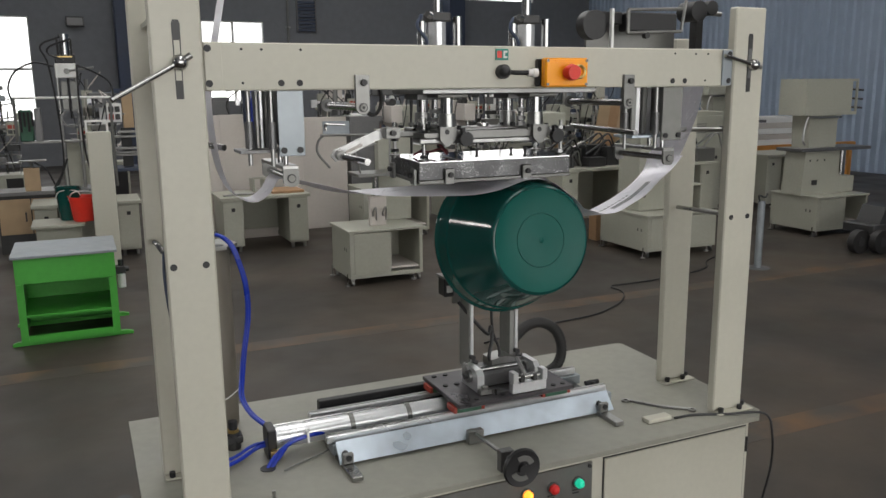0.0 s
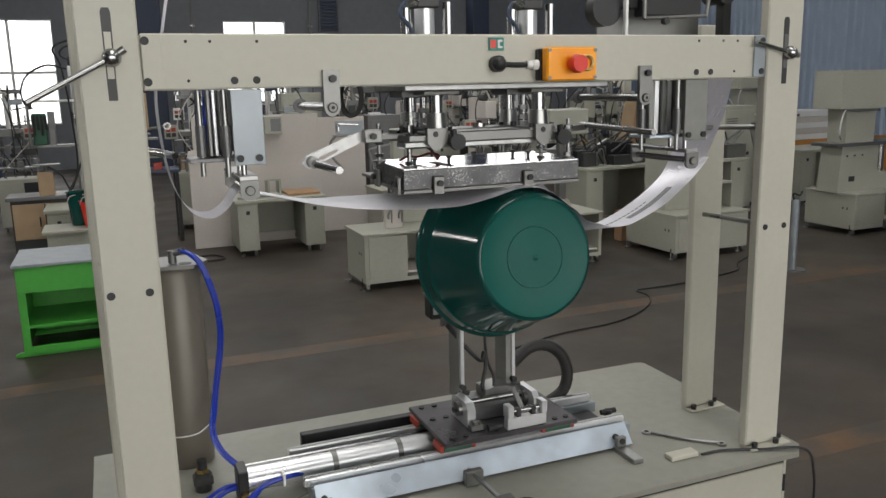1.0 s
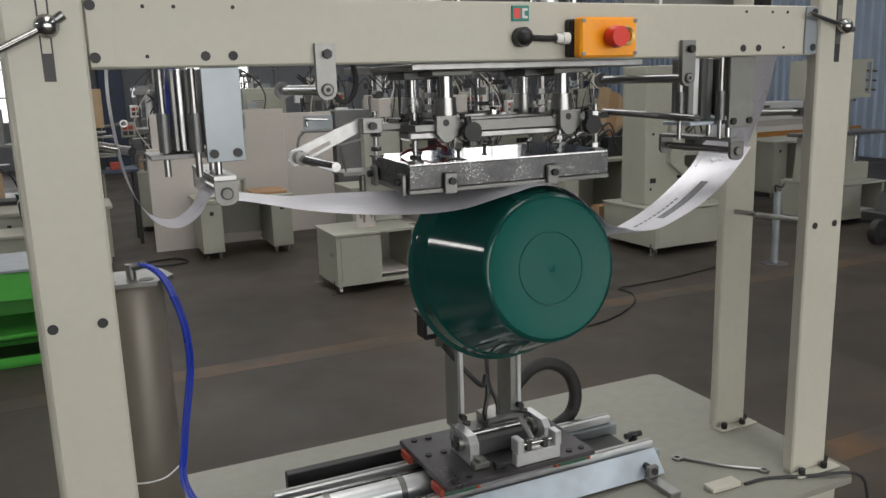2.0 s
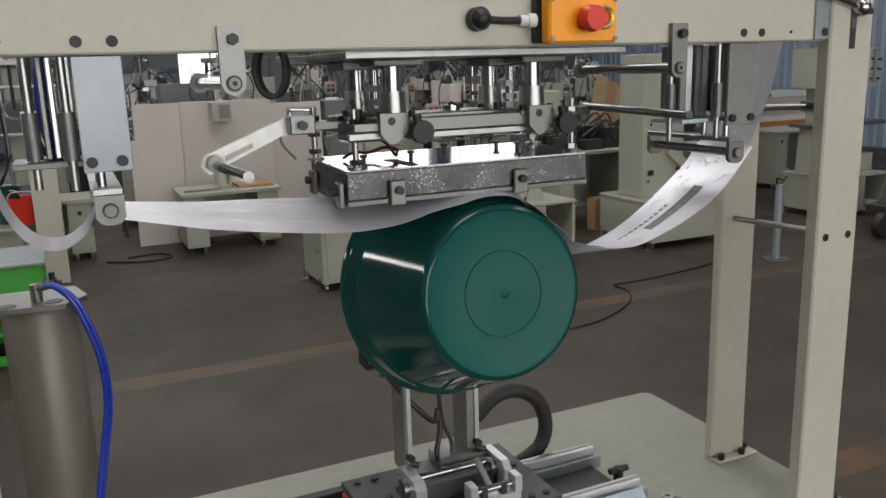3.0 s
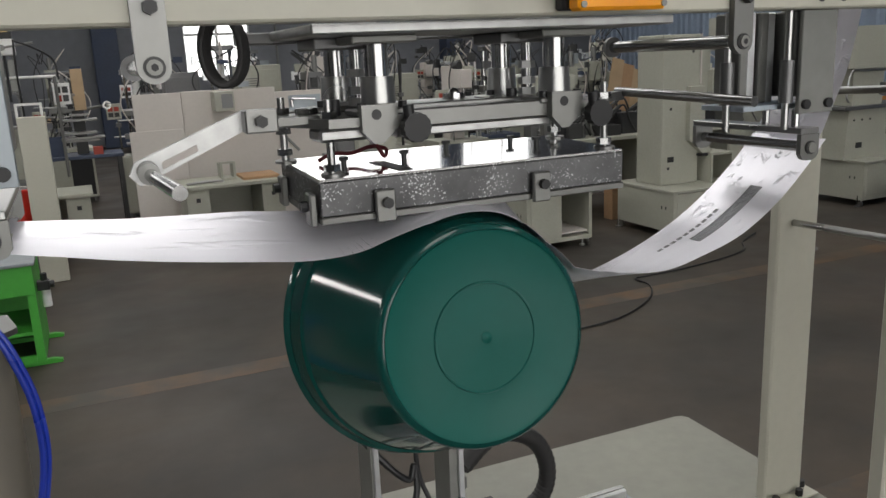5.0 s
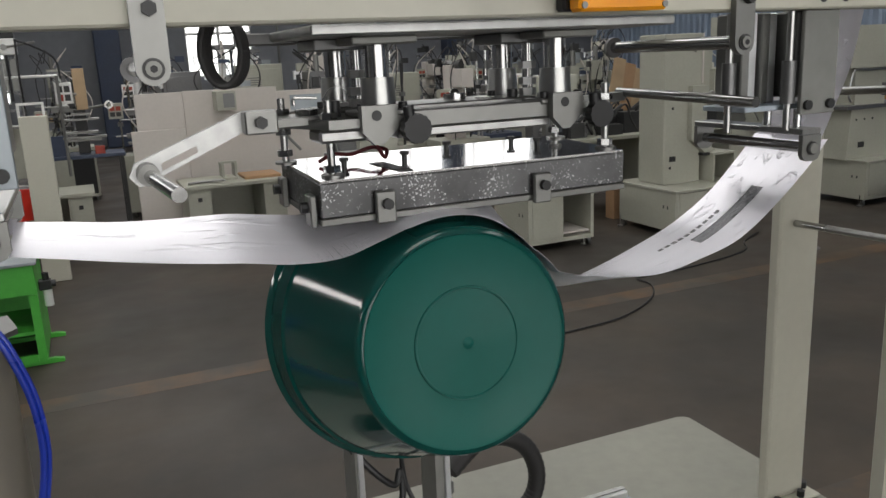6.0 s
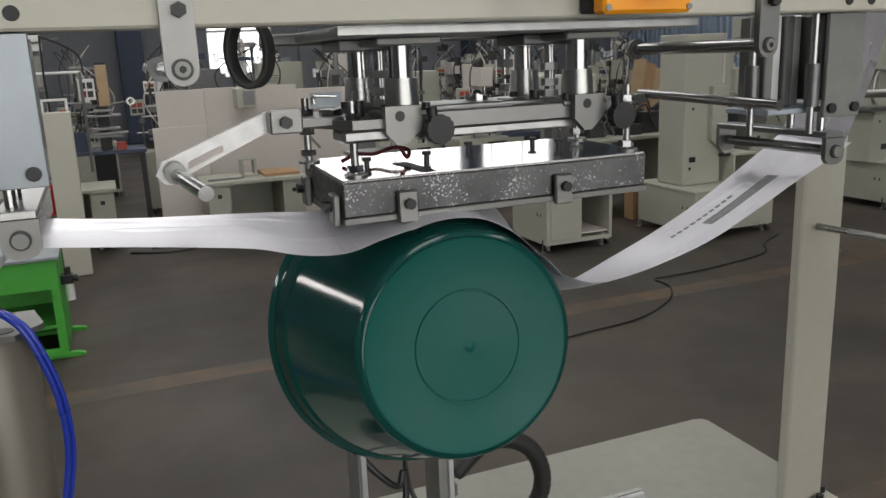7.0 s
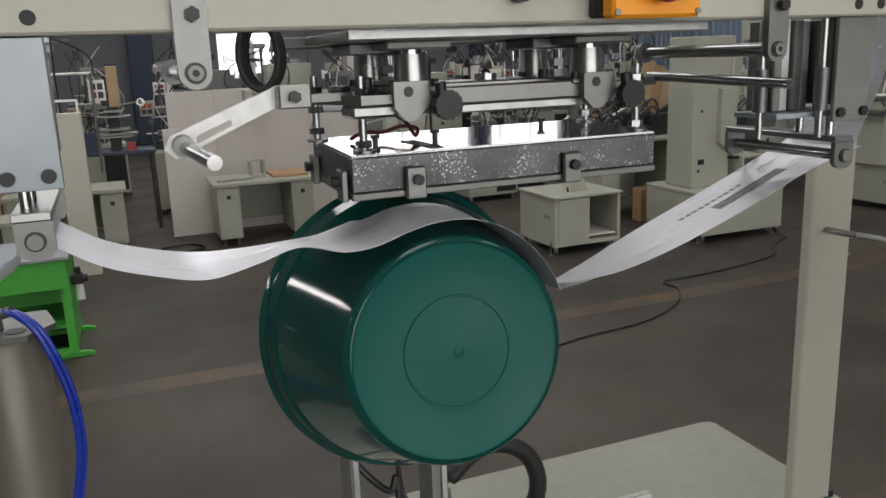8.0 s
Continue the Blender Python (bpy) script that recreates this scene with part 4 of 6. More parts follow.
for x, w in ((1.137, 0.0065), (1.29, 0.013)):
    part("upright_arm", S().slab([(x - w, 0.94), (x + w, 0.94), (x + w - 0.001, 1.34), (x - w + 0.001, 1.34)], "xz", 2.195, 2.265), "plain_steel", car)
    part("arm_edge", S().slab([(x + w - 0.009, 0.9405), (x + w + 0.0005, 0.9405), (x + w - 0.0005, 1.3395), (x + w - 0.0085, 1.3395)], "xz", 2.189, 2.1945), "bright", car, "bright milled front edge")
    part("arm_bolt", S().rod((x + w - 0.006, 2.194, 0.985), (x + w - 0.006, 2.178, 0.985), 0.0085, 10).rod((x + w - 0.006, 2.19, 0.972), (x + w + 0.012, 2.182, 0.966), 0.007, 8), "black", car)
part("spindle_housing", S().rod((BX, 2.26, 1.342), (BX, 2.33, 1.338), 0.055, 24), "dark", car)
mot = part("servo_motor", S().box(1.068, 1.102, 2.24, 2.29, 1.175, 1.235, 0.004), "black", car, "black servo motor")
part("motor_label", S().box(1.075, 1.095, 2.2385, 2.2395, 1.19, 1.212), "tile", mot, "pale rating label")
part("motor_flange", S().box(1.064, 1.106, 2.236, 2.295, 1.2355, 1.243), "alu", mot)
part("motor_arm", S().box(1.1025, 1.13, 2.25, 2.26, 1.15, 1.30), "alu", car)
part("lead", S().tube([(1.11, 2.23, 1.16), (1.16, 2.2, 1.09), (1.20, 2.2, 1.05), (1.215, 2.21, 1.07), (1.215, 2.2, 1.03), (1.20, 2.19, 0.98), (1.21, 2.19, 0.955)], 0.006), "black", car)
part("lead", S().tube([(1.22, 2.22, 1.2), (1.222, 2.21, 1.06), (1.235, 2.19, 1.0), (1.23, 2.18, 0.96)], 0.0045), "black", car)
part("cable_chain", S().tube([(1.355, 2.31, 0.982), (1.42, 2.33, 1.013), (1.48, 2.33, 1.017), (1.537, 2.33, 0.98), (1.562, 2.33, 0.914), (1.545, 2.33, 0.855), (1.48, 2.32, 0.828)], 0.0185, 12, True), "rubber", car, "black ribbed cable hose")
part("hose_clip", S().box(1.29, 1.325, 2.225, 2.245, 0.985, 1.01, 0.002).rod((1.31, 2.222, 0.985), (1.31, 2.222, 0.965), 0.007), "alu", car)

# ---- the bucket ----
RF, RR, LEN, TILT_DEG = 0.157, 0.2235, 0.23, 7.5
BUCKET_AT = (BX, 1.914, 1.389)


def bucket_pose(x, spin):
    """The bucket lies on its side: its base looks to the front and a little down; spin turns it about its own axis."""
    return pose(x, BUCKET_AT[1], BUCKET_AT[2], -90 - TILT_DEG) @ pose(0, 0, 0, 0, 0, spin)


bucket = thing("bucket", (0, 0, 0), "glossy dark green plastic bucket clamped on its side, base forward", "bucket")
wall_profile = [(RF - 0.010, -0.0005), (RF - 0.004, 0.0012), (RF - 0.0008, 0.005), (RF + 0.0008, 0.011), (RF + 0.050, 0.172), (RF + 0.0515, 0.176), (RF + 0.056, 0.179), (RF + 0.062, 0.213), (RF + 0.063, 0.217), (RR + 0.001, 0.220), (RR + 0.004, 0.225), (RR + 0.003, 0.231), (RR - 0.002, 0.234), (RR - 0.006, 0.231), (RR - 0.009, 0.217), (RF + 0.047, 0.17), (RF - 0.004, 0.012), (RF - 0.012, 0.006)]
part("shell", S().lathe(wall_profile, Matrix(), 96), "bucket", bucket)
part("base", S().lathe([(0, -0.0015), (0.005, -0.001), (0.012, 0.0), (0.0735, 0.0002), (0.0745, -0.0016), (0.0765, -0.0016), (0.0775, 0.0006), (RF - 0.014, 0.0008), (RF - 0.0105, -0.0012), (RF - 0.0105, 0.004), (0.0, 0.004)], Matrix(), 96), "base", bucket, "flat matt base with a moulded ring")
part("sprue_mark", S().lathe([(0, -0.0045), (0.004, -0.004), (0.008, -0.0018), (0.0, -0.0016)], Matrix(), 16), "base", bucket)
bucket.matrix_basis = bucket_pose(BX, 0)

# ---- the foil ----
N_SEG, FOIL_Y, FOIL_W = 280, 2.033, 0.16
foil = thing("foil_web", (0, 0, 0), "silver hot-stamping foil web running over rollers and the bucket", "foil")


def bucket_x(t):
    return BX - 0.02825 * t


def lift(t):
    return 0.0 if t < 7.6 else 0.036 * min(1.0, (t - 7.6) / 0.4)


# How the web hangs: its height and its lean (degrees, near edge down) at set shares of the way,
# first from the feed roller to the bucket's top, then from the bucket to the far feed roller.
LEFT_AT = (0, 0.12, 0.25, 0.4, 0.55, 0.68, 0.8, 0.9, 1)
LEFT_Z = {
    0: (1.588, 1.566, 1.543, 1.534, 1.531, 1.529, 1.528, 1.536, 1.560), 3.5: (1.578, 1.569, 1.5595, 1.551, 1.542, 1.5375, 1.5395, 1.550, 1.562),
    6: (1.5775, 1.569, 1.559, 1.551, 1.545, 1.536, 1.533, 1.543, 1.562), 7.5: (1.582, 1.5765, 1.572, 1.566, 1.558, 1.548, 1.543, 1.550, 1.562),
    7.7: (1.583, 1.557, 1.5545, 1.5545, 1.552, 1.545, 1.541, 1.548, 1.562), 7.9: (1.582, 1.554, 1.538, 1.528, 1.531, 1.538, 1.534, 1.541, 1.5535), 8: (1.582, 1.552, 1.534, 1.522, 1.528, 1.537, 1.533, 1.540, 1.5535)}
LEFT_LEAN = {
    0: (-4, -6, -6, 0, 3, 4.5, 5, 6, 12), 3.5: (2, 6, 10, 13, 15, 15, 12, 9, 12), 6: (4, 5.5, 7, 10, 13, 13.7, 11.5, 9, 12), 7.5: (1, 0, 0, 1, 3, 9, 10, 8, 12),
    7.7: (0, -3, -7.5, -8, -6, 1, 7, 7, 12), 7.9: (0, 0, -1, 0, -5, -8, -2, 1, 0), 8: (0, 0, 0, 0, -5, -9, -3, 0, 0)}
RIGHT_AT = (0, 0.1, 0.2, 0.35, 0.5, 0.65, 0.8, 0.92, 1)
RIGHT_Z = {
    0: (1.4675, 1.432, 1.425, 1.431, 1.451, 1.477, 1.515, 1.553, 1.60), 3.5: (1.454, 1.413, 1.407, 1.4125, 1.434, 1.467, 1.510, 1.558, 1.60),
    6: (1.45, 1.41, 1.404, 1.409, 1.428, 1.4545, 1.503, 1.557, 1.60), 7.5: (1.45, 1.405, 1.414, 1.445, 1.477, 1.519, 1.559, 1.583, 1.60), 8: (1.46, 1.431, 1.440, 1.467, 1.497, 1.528, 1.561, 1.585, 1.60)}
RIGHT_LEAN = {
    0: (4, -14, -11, -6.5, -7, -8, -11, -8, 0), 3.5: (0, -19, -15, -8.5, -5.5, -1, 3, 0, 0), 6: (0, -19, -17, -7.5, -3, 0, -1, 0, 0),
    7.5: (0, -17, -14.5, -12, -10, -10.5, -7, -3, 0), 8: (0, -16, -13, -8, -6, -5.5, -5.5, -3, 0)}


def between(table, t, k):
    """Station k of a table at the time t."""
    keys = sorted(table)
    return float(np.interp(t, keys, [table[q][k] for q in keys]))


def through_stations(at, values, u):
    """A smooth curve through values at the shares given, at the share u."""
    n = len(at)
    k = min(max(sum(1 for a in at if a <= u) - 1, 0), n - 2)
    def slope(i):
        a, b = max(i - 1, 0), min(i + 1, n - 1)
        return (values[b] - values[a]) / (at[b] - at[a])
    h = at[k + 1] - at[k]
    q = (u - at[k]) / h
    return (2 * q ** 3 - 3 * q * q + 1) * values[k] + (q ** 3 - 2 * q * q + q) * h * slope(k) + (3 * q * q - 2 * q ** 3) * values[k + 1] + (q ** 3 - q * q) * h * slope(k + 1)


def web_line(t):
    """Points of the foil's middle line at t, from the left roller over the bucket to the right roller: x, z, lean, y."""
    loose = min(1.0, max(0.0, (t - 7.6) / 0.3))
    xc, r, zc = bucket_x(t), 0.195 - 0.008 * loose, 1.3765
    pts = []
    forward = 0.03 * loose
    z, d = [between(LEFT_Z, t, k) for k in range(9)], [between(LEFT_LEAN, t, k) for k in range(9)]
    for k in range(60):
        u = k / 60
        pts.append((0.522 + (xc - 0.06 - 0.522) * u, through_stations(LEFT_AT, z, u), through_stations(LEFT_AT, d, u), FOIL_Y - forward * u))
    end, start = math.radians(float(np.interp(t, [0, 3, 6, 7.5], [30, 25, 24, 24]))), math.pi / 2 + math.asin(0.06 / r)
    for k in range(18):
        a = start + (end - start) * k / 17
        w = min(1.0, max(0.0, (a - end) / 0.9))
        ra = r - 0.013 * (1 - w)
        pts.append((xc + ra * math.cos(a), zc + ra * math.sin(a), 13 * min(1.0, (a - end) / 0.35) * (1 - loose), FOIL_Y - forward))
    z, d = [between(RIGHT_Z, t, k) for k in range(9)], [between(RIGHT_LEAN, t, k) for k in range(9)]
    x0, z[0] = pts[-1][:2]
    for k in range(1, 61):
        u = k / 60
        pts.append((x0 + (1.742 - x0) * u, through_stations(RIGHT_AT, z, u), through_stations(RIGHT_AT, d, u), FOIL_Y - forward * (1 - u)))
    return pts


def web_poses(t):
    pts = np.array(web_line(t))
    step = np.hypot(np.diff(pts[:, 0]), np.diff(pts[:, 1]))
    s = np.concatenate(([0], np.cumsum(step)))
    at = np.linspace(0, s[-1], N_SEG + 1)
    x, z, d, y = (np.interp(at, s, pts[:, i]) for i in range(4))
    out = []
    for i in range(N_SEG):
        slope = math.degrees(math.atan2(z[i + 1] - z[i], x[i + 1] - x[i]))
        out.append(pose((x[i] + x[i + 1]) / 2, (y[i] + y[i + 1]) / 2, (z[i] + z[i + 1]) / 2, 0, -slope, 0) @ pose(0, 0, 0, (d[i] + d[i + 1]) / 2))
    return out, s[-1] / N_SEG


SEG_LEN = max(web_poses(t)[1] for t in (0, 4, 8)) * 1.03


def web_mesh(mat, y0, y1, h, n):
    """One strip of the web: a thin sheet with a shallow wave across it and edges that curl."""
    def rise(y):
        v = y / (FOIL_W / 2)
        return 0.0022 * v ** 4 + 0.0012 * math.exp(-((v - 0.62) / 0.13) ** 2) - 0.0009 * math.cos(2.4 * v)
    ys = [y0 + (y1 - y0) * k / n for k in range(n + 1)]
    outline = [(y, rise(y) - h) for y in ys] + [(y, rise(y) + h) for y in reversed(ys)]
    return mesh_of("strip", S().slab(outline, "yz", -SEG_LEN / 2, SEG_LEN / 2), mat, (0, 0, 0), True)


strip_mesh = web_mesh("foil", -FOIL_W / 2, FOIL_W / 2, 0.00015, 16)
used_mesh = web_mesh("used", -0.022, 0.004, 0.0005, 3)
thin_mesh = web_mesh("used", 0.020, 0.027, 0.0005, 1)
STRIPS = []
for i, m in enumerate(web_poses(0)[0]):
    o = new("strip", strip_mesh)
    o.parent = foil
    o.matrix_basis = m
    STRIPS.append(o)
    if N_SEG * 0.80 < i < N_SEG * 0.915:
        u = new("used_print", used_mesh)
        u.parent = o
        tagged(u, "dark bar left on the used foil")
    if N_SEG * 0.76 < i < N_SEG * 0.865 and i % 3:
        u = new("used_mark", thin_mesh)
        u.parent = o


def ribbon(points, y0, y1, shift=0.0):
    """A still stretch of foil along (x, z) points; shift moves it along y on its way."""
    s = S()
    pts = smooth([(x, 0, z) for x, z in points], 8)
    n = len(pts)
    prev = None
    for i, p in enumerate(pts):
        dy = shift * i / (n - 1)
        row = [s.bm.verts.new((p.x, y + dy, p.z)) for y in (y0, y1)]
        if prev:
            s.bm.faces.new((prev[0], prev[1], row[1], row[0]))
        prev = row
    made = bmesh.ops.solidify(s.bm, geom=s.bm.faces[:], thickness=0.0006)
    return s


part("slack_loop", ribbon([(0.528, 1.592), (0.505, 1.59), (0.48, 1.555), (0.445, 1.537), (0.405, 1.553), (0.375, 1.61), (0.36, 1.70), (0.357, 1.80), (0.375, 1.90), (0.40, 2.02), (0.43, 2.15)], 1.985, 2.10), "foil", foil)
part("feed_stretch", ribbon([(1.739, 1.597), (1.752, 1.618), (1.765, 1.645), (1.782, 1.678), (1.80, 1.72), (1.82, 1.80), (1.828, 1.86), (1.83, 1.90)], 1.969, 2.111), "foil", foil)

# what stands on the table goes down to its surface
for ob in (sl, hw, dc, wr, tube2):
    ob.location.z -= 0.012

# ---- the hall's other machines and furniture ----


def base_cabinet(x0, x1, y0, y1, h, opening, label="grey-beige enamelled steel machine base cabinet with an open bay"):
    """opening: where along the front the door ends and the open bay begins (0 to 1)."""
    c = thing("base_cabinet", ((x0 + x1) / 2, (y0 + y1) / 2, 0.0), label, "cabinet", "machine base cabinets")
    f, xm = 0.07, x0 + (x1 - x0) * opening
    part("top", S().box(x0 - 0.015, x1 + 0.015, y0 - 0.015, y1 + 0.015, h - 0.022, h, 0.003), "beige", c)
    part("side_panel", S().box(x0, x0 + 0.02, y0, y1, f, h - 0.0225), "beige", c)
    part("side_panel", S().box(x1 - 0.03, x1, y0, y1, f, h - 0.0225), "beige", c)
    part("back_panel", S().box(x0 + 0.021, x1 - 0.031, y1 - 0.02, y1, f, h - 0.0225), "beige", c)
    part("bottom", S().box(x0 + 0.021, x1 - 0.031, y0, y1 - 0.021, f, f + 0.035), "beige", c)
    part("door", S().box(x0 + 0.04, xm, y0 - 0.004, y0 + 0.012, f + 0.037, h - 0.03, 0.002), "beige", c)
    part("front_stile", S().box(x0 + 0.0215, x0 + 0.038, y0, y0 + 0.02, f + 0.036, h - 0.023), "beige", c)
    if opening < 0.95:
        part("shelf", S().box(xm + 0.002, x1 - 0.032, y0 + 0.03, y1 - 0.022, f + 0.06, f + 0.075), "pale", c)
        part("inner_wall", S().box(xm + 0.001, xm + 0.012, y0 + 0.013, y1 - 0.022, f + 0.08, h - 0.03), "beige", c)
    for x in (x0 + 0.03, x1 - 0.03):
        for y in (y0 + 0.04, y1 - 0.04):
            w = part("castor", S().rod((x - 0.012, y, 0.027), (x + 0.012, y, 0.027), 0.026, 14).box(x - 0.018, x + 0.018, y - 0.012, y + 0.012, 0.045, f - 0.001), "steel", c)
            part("levelling_foot", S().rod((x - 0.05, y, 0.0), (x - 0.05, y, 0.012), 0.028, 12).rod((x - 0.05, y, 0.012), (x - 0.05, y, f + 0.05), 0.006, 8), "steel", w)
    for k in range(2):
        part("vent_hole", S().box(x0 - 0.002, x0, y0 + 0.1 + 0.06 * k, y0 + 0.115 + 0.06 * k, h * 0.6, h * 0.6 + 0.03), "black", c)
    return c


def desk(x0, x1, y0, y1, h, label):
    d = thing("work_desk", ((x0 + x1) / 2, (y0 + y1) / 2, 0.0), label, "desk", "work desks")
    part("desktop", S().box(x0 - 0.03, x1 + 0.03, y0 - 0.03, y1, h - 0.035, h, 0.003), "beige", d)
    w = 0.22
    for a, b in ((x0, x0 + w), (x1 - w, x1)):
        p = part("pedestal", S().box(a, b, y0, y1 - 0.02, 0.07, h - 0.036, 0.002), "beige", d)
        part("pedestal_door", S().box(a + 0.02, b - 0.02, y0 - 0.008, y0 - 0.001, 0.09, h - 0.06, 0.001), "beige", p)
        part("handle", S().box(a + 0.09, a + 0.13, y0 - 0.012, y0 - 0.009, h - 0.16, h - 0.12), "black", p)
        for fx in (a + 0.04, b - 0.04):
            part("foot", S().rod((fx, y0 + 0.05, 0.0), (fx, y0 + 0.05, 0.07), 0.02, 10), "steel", p)
    part("modesty_panel", S().box(x0 + w + 0.001, x1 - w - 0.001, y1 - 0.05, y1 - 0.035, 0.14, h - 0.036), "beige", d)
    part("stretcher", S().box(x0 + w + 0.001, x1 - w - 0.001, y1 - 0.09, y1 - 0.052, 0.13, 0.16), "pale", d)
    return d


def print_press(x, y, h, kind, seed):
    """A small pad or screen printing press on its own stand: stand, column, arm, cylinders, head, control box, tubes."""
    r = random.Random(seed)
    z0 = h
    body = ("beige", "beige", "pale", "slate", "beige", "cream")[kind % 6]
    p = thing("printing_press", (x, y, 0.0), ("grey-beige", "worn grey", "cream")[kind % 3] + " small printing press on a steel stand", "printing press", "printing presses in the hall")
    w, d = 0.5 + 0.2 * r.random(), 0.45
    part("stand", S().box(x - w / 2, x + w / 2, y - d / 2, y + d / 2, 0.06, z0, 0.006), ("beige", "navy", "beige", "wood")[kind % 4], p)
    part("stand_door", S().box(x - w / 2 + 0.03, x + 0.02, y - d / 2 - 0.008, y - d / 2 - 0.001, 0.1, z0 - 0.05), "beige", p)
    # stand is solid: a flat black sheet stands in for a bay's shade
    part("bay_shade", S().box(x + 0.04, x + w / 2 - 0.03, y - d / 2 - 0.004, y - d / 2 - 0.001, 0.1, z0 - 0.05), "black", p, "black sheet painted in for the shade of an open bay")
    for fx in (-1, 1):
        part("foot", S().rod((x + fx * (w / 2 - 0.05), y - d / 2 + 0.05, 0.0), (x + fx * (w / 2 - 0.05), y - d / 2 + 0.05, 0.06), 0.02, 10), "steel", p)
    ch = 0.75 + 0.35 * r.random()
    cx = x + r.uniform(-0.1, 0.1)
    if kind % 3 == 0:
        part("column", S().slab([(y + 0.2, z0), (y - 0.02, z0), (y - 0.02, z0 + ch * 0.55), (y - 0.2, z0 + ch * 0.7), (y - 0.2, z0 + ch), (y + 0.2, z0 + ch)], "yz", cx - 0.09, cx + 0.09), body, p)
        part("front_cylinder", S().rod((cx, y - 0.17, z0 + ch), (cx, y - 0.17, z0 + ch + 0.2), 0.035, 14), "alu", p)
        part("ram", S().rod((cx, y - 0.17, z0 + ch * 0.45), (cx, y - 0.17, z0 + ch * 0.7), 0.014, 10), "chrome", p)
    elif kind % 3 == 1:
        for sx in (-0.12, 0.12):
            part("guide_column", S().rod((cx + sx, y, z0), (cx + sx, y, z0 + ch + 0.2), 0.018, 10), "chrome", p)
        part("crosshead", S().box(cx - 0.18, cx + 0.18, y - 0.1, y + 0.1, z0 + ch * 0.62, z0 + ch * 0.72, 0.005), "alu", p)
        part("top_bridge", S().box(cx - 0.17, cx + 0.17, y - 0.07, y + 0.07, z0 + ch + 0.2, z0 + ch + 0.26, 0.005), "slate", p)
        part("centre_cylinder", S().rod((cx, y, z0 + ch * 0.72), (cx, y, z0 + ch + 0.2), 0.045, 14), "white", p)
    else:
        part("column", S().box(cx - 0.1, cx + 0.1, y, y + 0.2, z0, z0 + ch, 0.005), body, p)
        part("arm", S().box(cx - 0.08, cx + 0.08, y - 0.3, y + 0.0, z0 + ch * 0.7, z0 + ch * 0.95, 0.006), body, p)
        part("ram", S().rod((cx, y - 0.22, z0 + ch * 0.4), (cx, y - 0.22, z0 + ch * 0.7), 0.022, 12), "chrome", p)
        part("top_motor", S().rod((cx, y - 0.15, z0 + ch), (cx, y + 0.05, z0 + ch), 0.05, 14), "dark", p)
    part("work_plate", S().box(x - 0.24, x + 0.24, y - 0.26, y - 0.03, z0 + 0.14, z0 + 0.16, 0.002), "alu", p)
    part("fixture", S().box(x - 0.1, x + 0.06, y - 0.2, y - 0.08, z0 + 0.161, z0 + 0.23, 0.003), ("wood", "slate", "alu")[kind % 3], p)
    for k in range(3):
        zz = z0 + 0.22 + 0.16 * k + 0.05 * r.random()
        part("cross_rod", S().rod((cx - 0.25 - 0.1 * r.random(), y - 0.05 - 0.04 * k, zz), (cx + 0.2 + 0.1 * r.random(), y - 0.05 - 0.04 * k, zz), 0.009, 8), "steel", p)
        part("slide_block", S().box(cx - 0.2 + 0.13 * k, cx - 0.13 + 0.13 * k, y - 0.1 - 0.04 * k, y - 0.02 - 0.04 * k, zz - 0.03, zz + 0.03, 0.003), ("slate", "alu", "black")[k], p)
    bx, bz = cx + r.choice((-0.3, 0.26)), z0 + ch * (0.55 + 0.3 * r.random())
    cb = part("control_box", S().box(bx - 0.08, bx + 0.08, y - 0.3, y - 0.22, bz - 0.09, bz + 0.09, 0.004), "white" if kind % 2 else "beige", p, "pale control box with dials")
    for i in range(2):
        for k in range(2):
            part("dial", S().box(bx - 0.062 + 0.066 * i, bx - 0.008 + 0.066 * i, y - 0.306, y - 0.301, bz - 0.062 + 0.066 * k, bz - 0.012 + 0.066 * k), "brick" if k else "dark", cb)
    part("box_bracket", S().rod((bx, y - 0.215, bz), (cx, y + 0.02, bz), 0.014, 8), "steel", p)
    for k in range(4):
        px_, py_, hh = cx + r.uniform(-0.32, 0.32), y + r.uniform(-0.25, 0.2), r.uniform(0.35, 1.0)
        q = part("upright_rod", S().rod((px_, py_, z0), (px_, py_, z0 + hh), r.uniform(0.008, 0.02), 8), r.choice(("steel", "dark", "chrome", "black")), p)
        part("rod_clamp", S().box(px_ - 0.03, px_ + 0.03, py_ - 0.03, py_ + 0.03, z0 + hh * 0.6, z0 + hh * 0.6 + 0.05), r.choice(("slate", "black", "alu")), q)
    for k in range(7):
        bx_, by_, bz_ = cx + r.uniform(-0.34, 0.34), y - r.uniform(0.05, 0.28), z0 + r.uniform(0.2, 1.1)
        w_, h_ = r.uniform(0.02, 0.08), r.uniform(0.02, 0.07)
        part("bracket", S().box(bx_ - w_, bx_ + w_, by_, by_ + 0.06, bz_ - h_, bz_ + h_).rod((bx_, by_ + 0.061, bz_), (cx, y + 0.03, bz_ - 0.05), 0.009, 6), r.choice(("dark", "black", "alu", "slate", "beige", "bright", "navy", "zinc")), p)
    top = z0 + ch + 0.2
    for k in range(4):
        a = cx + r.uniform(-0.15, 0.15)
        part("air_tube", S().tube([(a, y - 0.1, top - 0.1), (a + r.uniform(-0.2, 0.2), y - 0.15, top + 0.12 * r.random()), (a + r.uniform(-0.35, 0.35), y - 0.2, top - 0.35), (x + r.uniform(-0.2, 0.2), y - 0.2, z0 + 0.1)], 0.008, 6), ("dark", "black", "black", "pale")[k], p)
    return p


